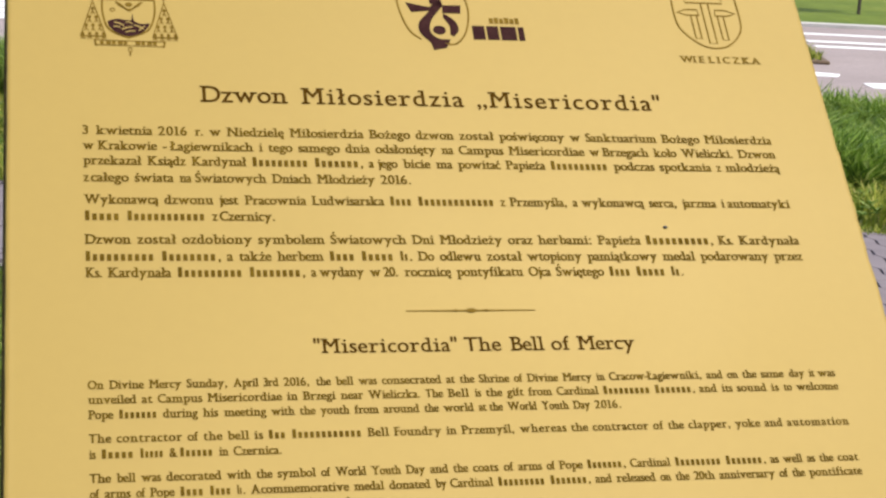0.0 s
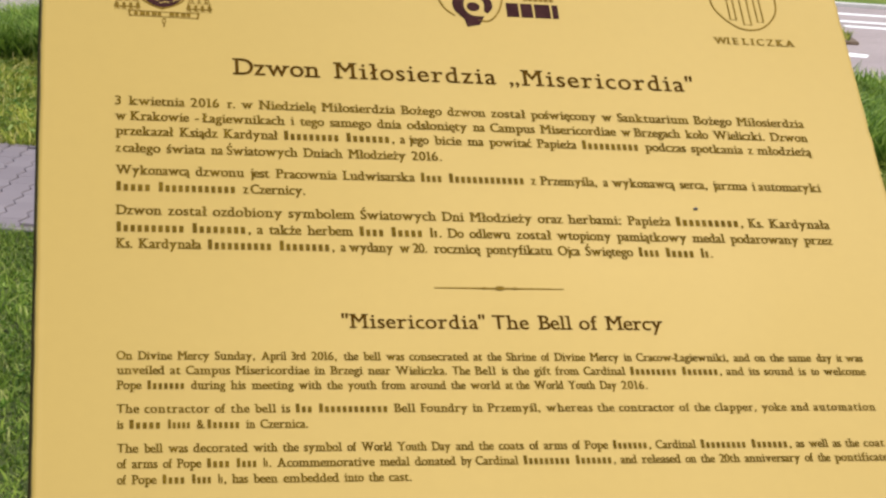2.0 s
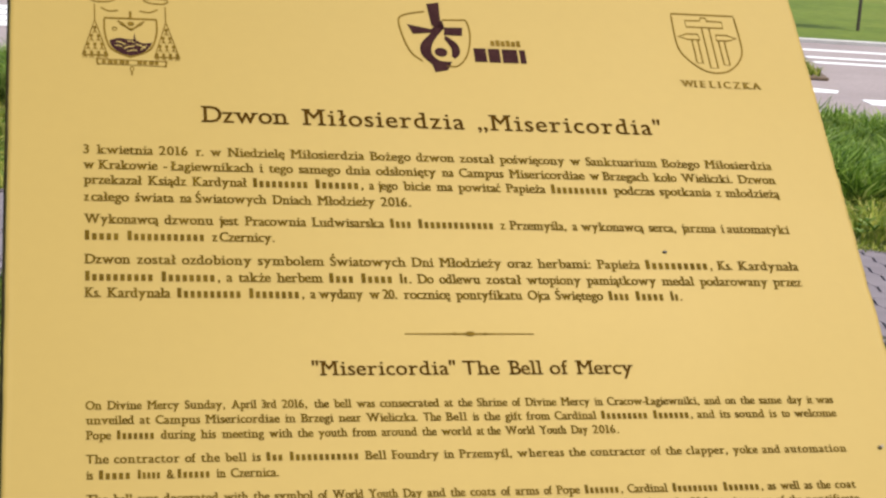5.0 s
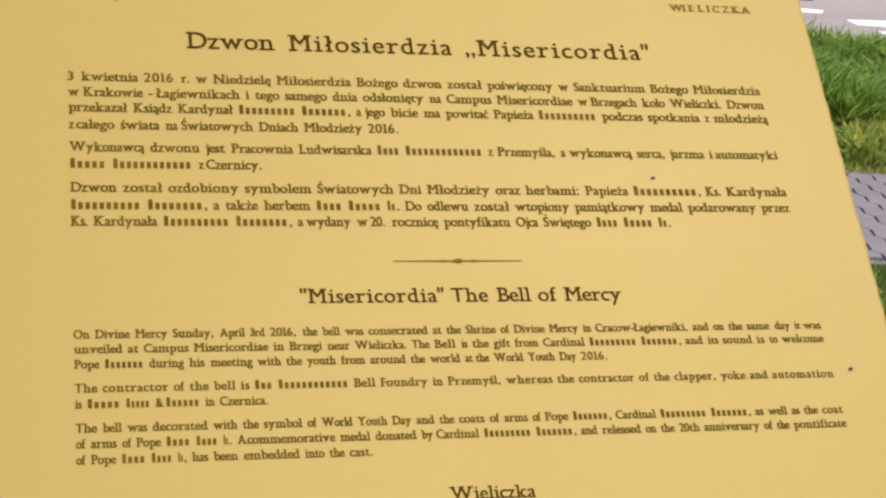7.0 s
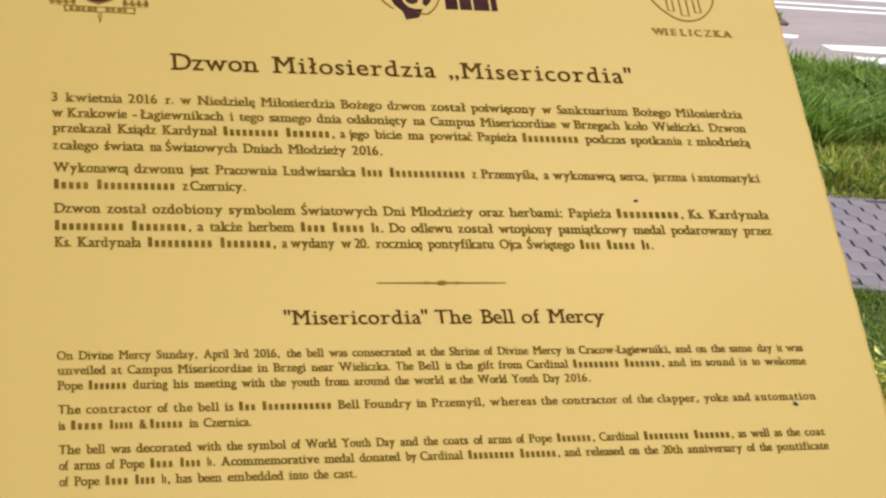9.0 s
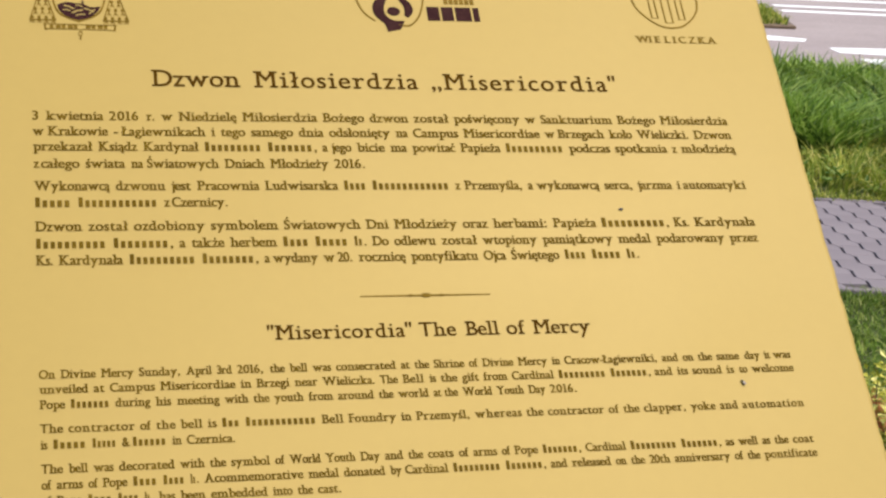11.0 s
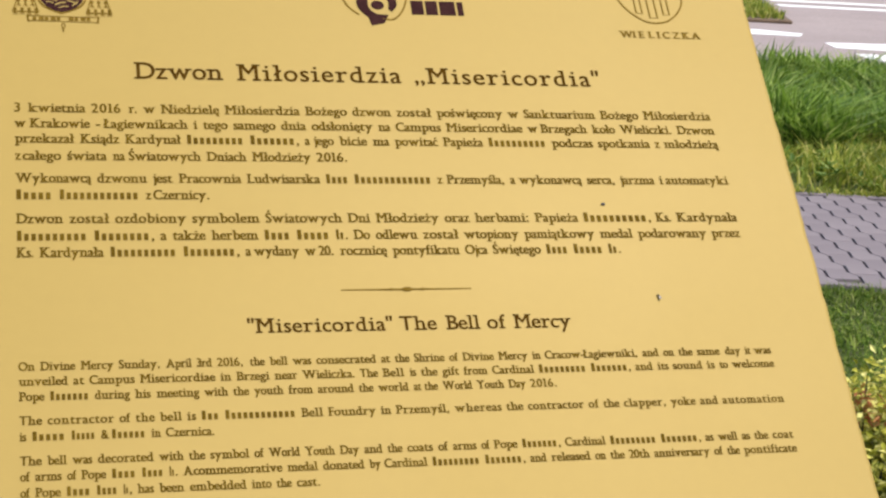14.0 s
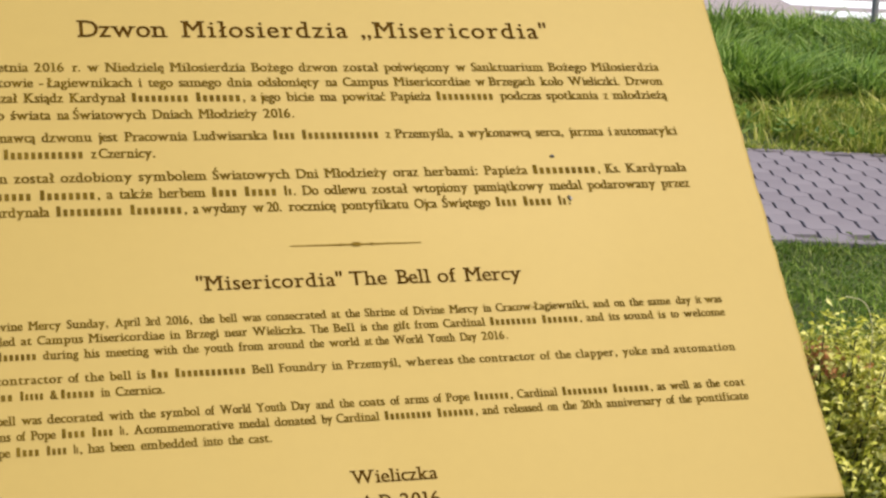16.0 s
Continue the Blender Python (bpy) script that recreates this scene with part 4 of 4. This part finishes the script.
def young_tree(at, seed):
    rng = random.Random(seed)
    tree = new("young_tree")
    tree.matrix_basis = Matrix.Translation(at)
    tagged(tree, "thin young tree on the grassy slope beyond the road", "tree")
    trunk = rod((0, 0, -0.2), (0.05, 0, 2.2), 0.045, 0.035, 8)
    rod((0.05, 0, 2.2), (0.1, 0.05, 4.2), 0.035, 0.015, 8, trunk)
    verts, faces = [], []
    for i in range(26):
        z = rng.uniform(1.5, 4.1)
        a, reach = rng.uniform(0, 6.3), rng.uniform(0.4, 1.1)
        tip = Vector((math.cos(a) * reach, math.sin(a) * reach, z + rng.uniform(0.1, 0.7)))
        rod((0.06, 0, z), tip, 0.018, 0.006, 5, trunk)
        for j in range(90):
            f = rng.uniform(0.3, 1.05)
            p = Vector((0.06, 0, z)).lerp(tip, f) + Vector((rng.gauss(0, 0.16), rng.gauss(0, 0.16), rng.gauss(0, 0.14)))
            m = Matrix.Translation(p) @ Euler((rng.uniform(-1, 1), rng.uniform(-1, 1), rng.uniform(0, 6.3))).to_matrix().to_4x4()
            b = len(verts)
            verts += [m @ Vector(q) for q in ((0, 0, 0), (0.05, 0.025, 0.01), (0.1, 0, 0), (0.05, -0.025, 0.01))]
            faces.append((b, b + 1, b + 2, b + 3))
    part("trunk", trunk, TWIG, tree)
    tagged(raw("crown", verts, faces, LAWN, tree), "loose green leaves", kind="stuff")


young_tree(street(4.95, 41.0, 0.08), 5)


# ---- the passing car ----
WHEEL_R, BASE, TRACK = 0.325, 2.65, 0.76


def wheel(car, at, side):
    hub = new("wheel")
    hub.parent = car
    hub.matrix_basis = Matrix.Translation(at)
    bm = bmesh.new()
    prof = [(0.235, 0.095), (0.29, 0.105), (0.318, 0.085), (0.325, 0.05), (0.325, -0.05), (0.318, -0.085), (0.29, -0.105), (0.235, -0.095)]
    n = 58
    ring = [[bm.verts.new((r * math.cos(2 * math.pi * i / n), y, r * math.sin(2 * math.pi * i / n))) for r, y in prof] for i in range(n)]
    for i in range(n):
        for j in range(len(prof)):
            bm.faces.new((ring[i][j], ring[i][(j + 1) % len(prof)], ring[(i + 1) % n][(j + 1) % len(prof)], ring[(i + 1) % n][j]))
    bmesh.ops.recalc_face_normals(bm, faces=bm.faces)
    part("tyre", bm, TYRE, hub, "black rubber tyre")
    bm = bmesh.new()
    prof = [(0.240, -0.088), (0.240, 0.088), (0.222, 0.094), (0.212, 0.06), (0.212, -0.088)]
    ring = [[bm.verts.new((r * math.cos(2 * math.pi * i / n), y, r * math.sin(2 * math.pi * i / n))) for r, y in prof] for i in range(n)]
    for i in range(n):
        for j in range(len(prof)):
            bm.faces.new((ring[i][j], ring[i][(j + 1) % len(prof)], ring[(i + 1) % n][(j + 1) % len(prof)], ring[(i + 1) % n][j]))
    y = side * 0.075
    for k in range(5):
        a = 2 * math.pi * k / 5
        m = Matrix.Rotation(a, 4, "Y")
        box(0.055, 0.03, 0.19, (0, 0, 0), 0.006, 1, bm, Matrix.Translation(m @ Vector((0.0, y, 0.125))) @ m)
    m = Matrix.Rotation(math.pi / 2, 4, "X")
    bmesh.ops.create_cone(bm, cap_ends=True, segments=20, radius1=0.055, radius2=0.05, depth=0.05, matrix=Matrix.Translation((0, y, 0)) @ m)
    bmesh.ops.recalc_face_normals(bm, faces=bm.faces)
    part("rim", bm, RIM, hub, "five-spoke grey alloy rim")
    bm = bmesh.new()
    bmesh.ops.create_cone(bm, cap_ends=True, segments=24, radius1=0.15, radius2=0.15, depth=0.02, matrix=Matrix.Translation((0, side * 0.02, 0)) @ m)
    part("brake_disc", bm, STEEL, hub, "dark brake disc")
    return hub


def loft(sections, mat, name, parent, label=""):
    """A body skin over cross-sections (x, list of (y, z))."""
    bm = bmesh.new()
    rings = [[bm.verts.new((x, y, z)) for y, z in pts] for x, pts in sections]
    for a, b in zip(rings, rings[1:]):
        for i in range(len(a)):
            j = (i + 1) % len(a)
            bm.faces.new((a[i], a[j], b[j], b[i]))
    bm.faces.new(rings[0])
    bm.faces.new(list(reversed(rings[-1])))
    bmesh.ops.recalc_face_normals(bm, faces=bm.faces)
    for f in bm.faces:
        f.smooth = len(f.verts) == 4
    return part(name, bm, mat, parent, label)


def passing_car():
    """Nose towards +x; the origin lies on the road under the rear axle."""
    car = new("car")
    tagged(car, "black passenger car with grey alloy wheels driving along the road", "car")

    def lower(w, floor, top):
        return [(-w, floor + 0.06), (-w * 0.97, floor), (w * 0.97, floor), (w, floor + 0.06), (w * 1.02, (floor + top) / 2), (w * 0.96, top), (-w * 0.96, top), (-w * 1.02, (floor + top) / 2)]

    def arch(x, w, top):
        """Section with the floor lifted over the wheel."""
        return lower(w, 0.70, top)

    # floor dropped between the wheels so black body fills in for shade below
    stations = [(-0.85, lower(0.70, 0.36, 0.82)), (-0.78, lower(0.84, 0.2, 0.95)), (-0.46, lower(0.88, 0.17, 0.98)), (-0.40, lower(0.89, 0.42, 0.98)), (-0.27, lower(0.89, 0.62, 0.98)),
                (0.0, arch(0, 0.895, 0.98)), (0.27, lower(0.895, 0.62, 0.97)), (0.40, lower(0.895, 0.42, 0.97)), (0.46, lower(0.895, 0.13, 0.97)), (1.3, lower(0.90, 0.12, 0.96)),
                (2.19, lower(0.895, 0.13, 0.95)), (2.25, lower(0.895, 0.42, 0.94)), (2.38, lower(0.895, 0.62, 0.93)), (2.65, arch(0, 0.89, 0.90)), (2.92, lower(0.88, 0.62, 0.86)),
                (3.05, lower(0.87, 0.42, 0.84)), (3.11, lower(0.86, 0.17, 0.82)), (3.38, lower(0.78, 0.26, 0.74)), (3.50, lower(0.62, 0.34, 0.62))]
    loft(stations, CAR_BODY, "body", car, "glossy black body")

    def upper(w, z0, z1, tuck):
        return [(-w, z0), (w, z0), (w - tuck, z1), (-(w - tuck), z1)]

    loft([(-0.72, upper(0.82, 0.93, 0.95, 0.02)), (-0.40, upper(0.83, 0.95, 1.28, 0.12)), (0.0, upper(0.83, 0.95, 1.36, 0.15)), (1.0, upper(0.83, 0.94, 1.38, 0.15)), (1.6, upper(0.83, 0.93, 1.32, 0.15)), (2.35, upper(0.80, 0.90, 0.93, 0.02))],
         GLASS, "window_band", car, "dark glass")
    loft([(-0.42, upper(0.70, 1.27, 1.33, 0.05)), (0.0, upper(0.69, 1.35, 1.43, 0.06)), (1.0, upper(0.69, 1.37, 1.45, 0.06)), (1.55, upper(0.69, 1.31, 1.37, 0.05))], CAR_BODY, "roof", car, "black roof")
    for side in (-1, 1):
        part("side_sill", box(1.72, 0.03, 0.050, (1.33, side * 0.905, 0.285), 0.008), CAR_SILL, car, "pale grey sill strip")
        part("mirror", box(0.12, 0.16, 0.12, (2.0, side * 0.95, 1.0), 0.03), CAR_BODY, car)
        part("headlight", box(0.22, 0.3, 0.11, (3.33, side * 0.58, 0.66), 0.03), LAMP_CLEAR, car, "clear headlight")
        part("tail_light", box(0.12, 0.26, 0.14, (-0.79, side * 0.66, 0.80), 0.03), LAMP_RED, car, "red tail light")
        part("door_handle", box(0.16, 0.02, 0.025, (1.05, side * 0.915, 0.80), 0.006), CAR_SILL, car)
    # underbody reaches low; its black stands in for the shade beneath the car
    part("underbody", box(4.0, 1.3, 0.34, (1.3, 0, 0.29), 0.03), CAR_BODY, car, "underbody, black and hung low to stand in for shade under the car")
    hubs = [wheel(car, (x, side * TRACK, WHEEL_R), side) for x in (0.0, BASE) for side in (-1, 1)]
    return car, hubs


car, hubs = passing_car()


# ---- the pavement: wavy concrete blocks between edging stones ----
pave_bed = strip("pavement", -14, 14, PAVE_NEAR + 0.06, PAVE_FAR - 0.06, -0.010, 0.1, JOINT, "mauve-grey pavement of wavy interlocking concrete blocks", category="pavement")
BLOCK_S, BLOCK_D, BLOCK_TURN = 0.1245, 0.2165, radians(10.7)


def block_mesh():
    """One block: two jogged long sides, half a step apart, straight ends, a small chamfer."""
    hs, hd, jog = BLOCK_S / 2, BLOCK_D / 2 - 0.0003, 0.0125
    wide, thin = 0.0058, 0.0017
    left = [(-hs + o + g, hd * y) for y, o, g in ((-1.0, 0.0, thin), (-0.72, -jog * 0.7, thin), (-0.60, -jog, wide), (0.0, 0.0, wide), (0.60, jog, wide), (0.72, jog * 0.7, thin), (1.0, 0.0, thin))]
    right = [(hs + o - g, hd * y) for y, o, g in ((-1.0, 0.0, wide), (-0.40, jog, wide), (-0.28, jog * 0.7, thin), (0.0, 0.0, thin), (0.28, -jog * 0.7, thin), (0.40, -jog, wide), (1.0, 0.0, wide))]
    loop = right + left[::-1]
    verts, faces, n = [], [], len(loop)
    for shrink, z in ((1.0, -0.025), (1.0, -0.003), (0.975, 0.0)):
        verts += [(x * shrink, y * (1 - (1 - shrink) * 0.05), z) for x, y in loop]
    for k in (0, 1):
        faces += [(k * n + i, k * n + (i + 1) % n, (k + 1) * n + (i + 1) % n, (k + 1) * n + i) for i in range(n)]
    m = len(right)
    for i in range(m - 1):
        faces.append((2 * n + i, 2 * n + i + 1, 2 * n + n - 2 - i, 2 * n + n - 1 - i))
    return verts, faces


block_verts, block_faces = block_mesh()
block = bpy.data.meshes.new("paver")
block.from_pydata(block_verts, [], block_faces)
block.materials.append(PAVER)
near, rest = [], []
co, si = math.cos(BLOCK_TURN), math.sin(BLOCK_TURN)
rng = random.Random(8)
for i in range(-140, 140):
    for j in range(-30, 60):
        a, b = i * BLOCK_S, (j + 0.5 * (i % 2)) * BLOCK_D
        s, d = a * co - b * si, 7.3 + a * si + b * co - 2.0
        if not (PAVE_NEAR + 0.075 < d < PAVE_FAR - 0.075 and -13.8 < s < 13.8):
            continue
        m = Matrix.Translation((s, d, 0.002 + rng.uniform(-0.0008, 0.0008))) @ Matrix.Rotation(BLOCK_TURN + rng.uniform(-0.004, 0.004), 4, "Z")
        (near if 0.72 < s < 2.75 and d > 6.1 else rest).append(m)
near.sort(key=lambda m: abs(m.translation.x - 1.6))
rest += near[300:]
verts, faces = [], []
for m in rest:
    b = len(verts)
    verts += [m @ Vector(v) for v in block_verts]
    faces += [tuple(b + k for k in f) for f in block_faces]
tagged(raw("paver_field", verts, faces, PAVER_FAR, pave_bed), "the pavement's further blocks", kind="stuff")
for m in near[:300]:
    ob = new("paver", block)
    ob.parent = pave_bed
    ob.matrix_basis = m
# edging stones along both sides
stone = bpy.data.meshes.new("edging_stone")
bm = box(0.992, 0.06, 0.2, (0, 0, -0.092), 0.005, 1)
bm.to_mesh(stone)
bm.free()
stone.materials.append(PAVER)
for i in range(-14, 14):
    for d in (PAVE_NEAR + 0.03, PAVE_FAR - 0.03):
        ob = new("edging_stone", stone)
        ob.parent = pave_bed
        ob.matrix_basis = pose(i + 0.5 + 0.3 * (d > 7), d, -0.003 if d > 7 else -0.006)


# ---- what moves ----
CAR_D, CAR_SPEED, CAR_AT = 18.25, 9.2, 0.205   # rear axle's place at 15.0 s


def motions():
    on_board = board.matrix_basis
    steps = ((0.0, 339, -110), (1.0, 337.6, -111), (4.3, 330, -106), (6.0, 319, -100), (6.5, 316, -99), (7.0, 312, -100), (8.0, 296, -108), (9.0, 277, -110), (10.2, 259, -98), (11.3, 244, -78), (12.0, 234, -61), (12.5, 228, -49), (13.0, 221, -36), (13.5, 215, -23),
             (14.0, 209, -10), (14.5, 204, 2), (15.0, 198, 15), (15.5, 192, 29), (16.0, 185, 38))
    ways = (110, 110, 110, 110, 120, 120, 118, 80, 40, 33, 30, 28, 27, 27, 25, 24, 26, 26, 30)
    rows = [(t, on_board @ pose(u / 1000, v / 1000, 0.0002, 0, 0, w)) for (t, u, v), w in zip(steps, ways)]
    walk(fly, rows)

    def car_pose(t):
        p = street(CAR_AT + CAR_SPEED * (t - 15.0), CAR_D, ROAD_Z)
        return Matrix.Translation(p) @ STREET_TURN
    walk(car, [(t, car_pose(t)) for t in (0.0, 4.0, 8.0, 12.0, 14.0, 15.0, 16.0)])
    first = 13.8
    times = [first + k / 30 for k in range(int((16.0 - first) * 30) + 1)]
    for hub in hubs:
        place = Matrix.Translation(hub.matrix_basis.translation)
        walk(hub, [(0.0, place)] + [(t, place @ Matrix.Rotation(CAR_SPEED * (t - first) / WHEEL_R, 4, "Y")) for t in times])


motions()
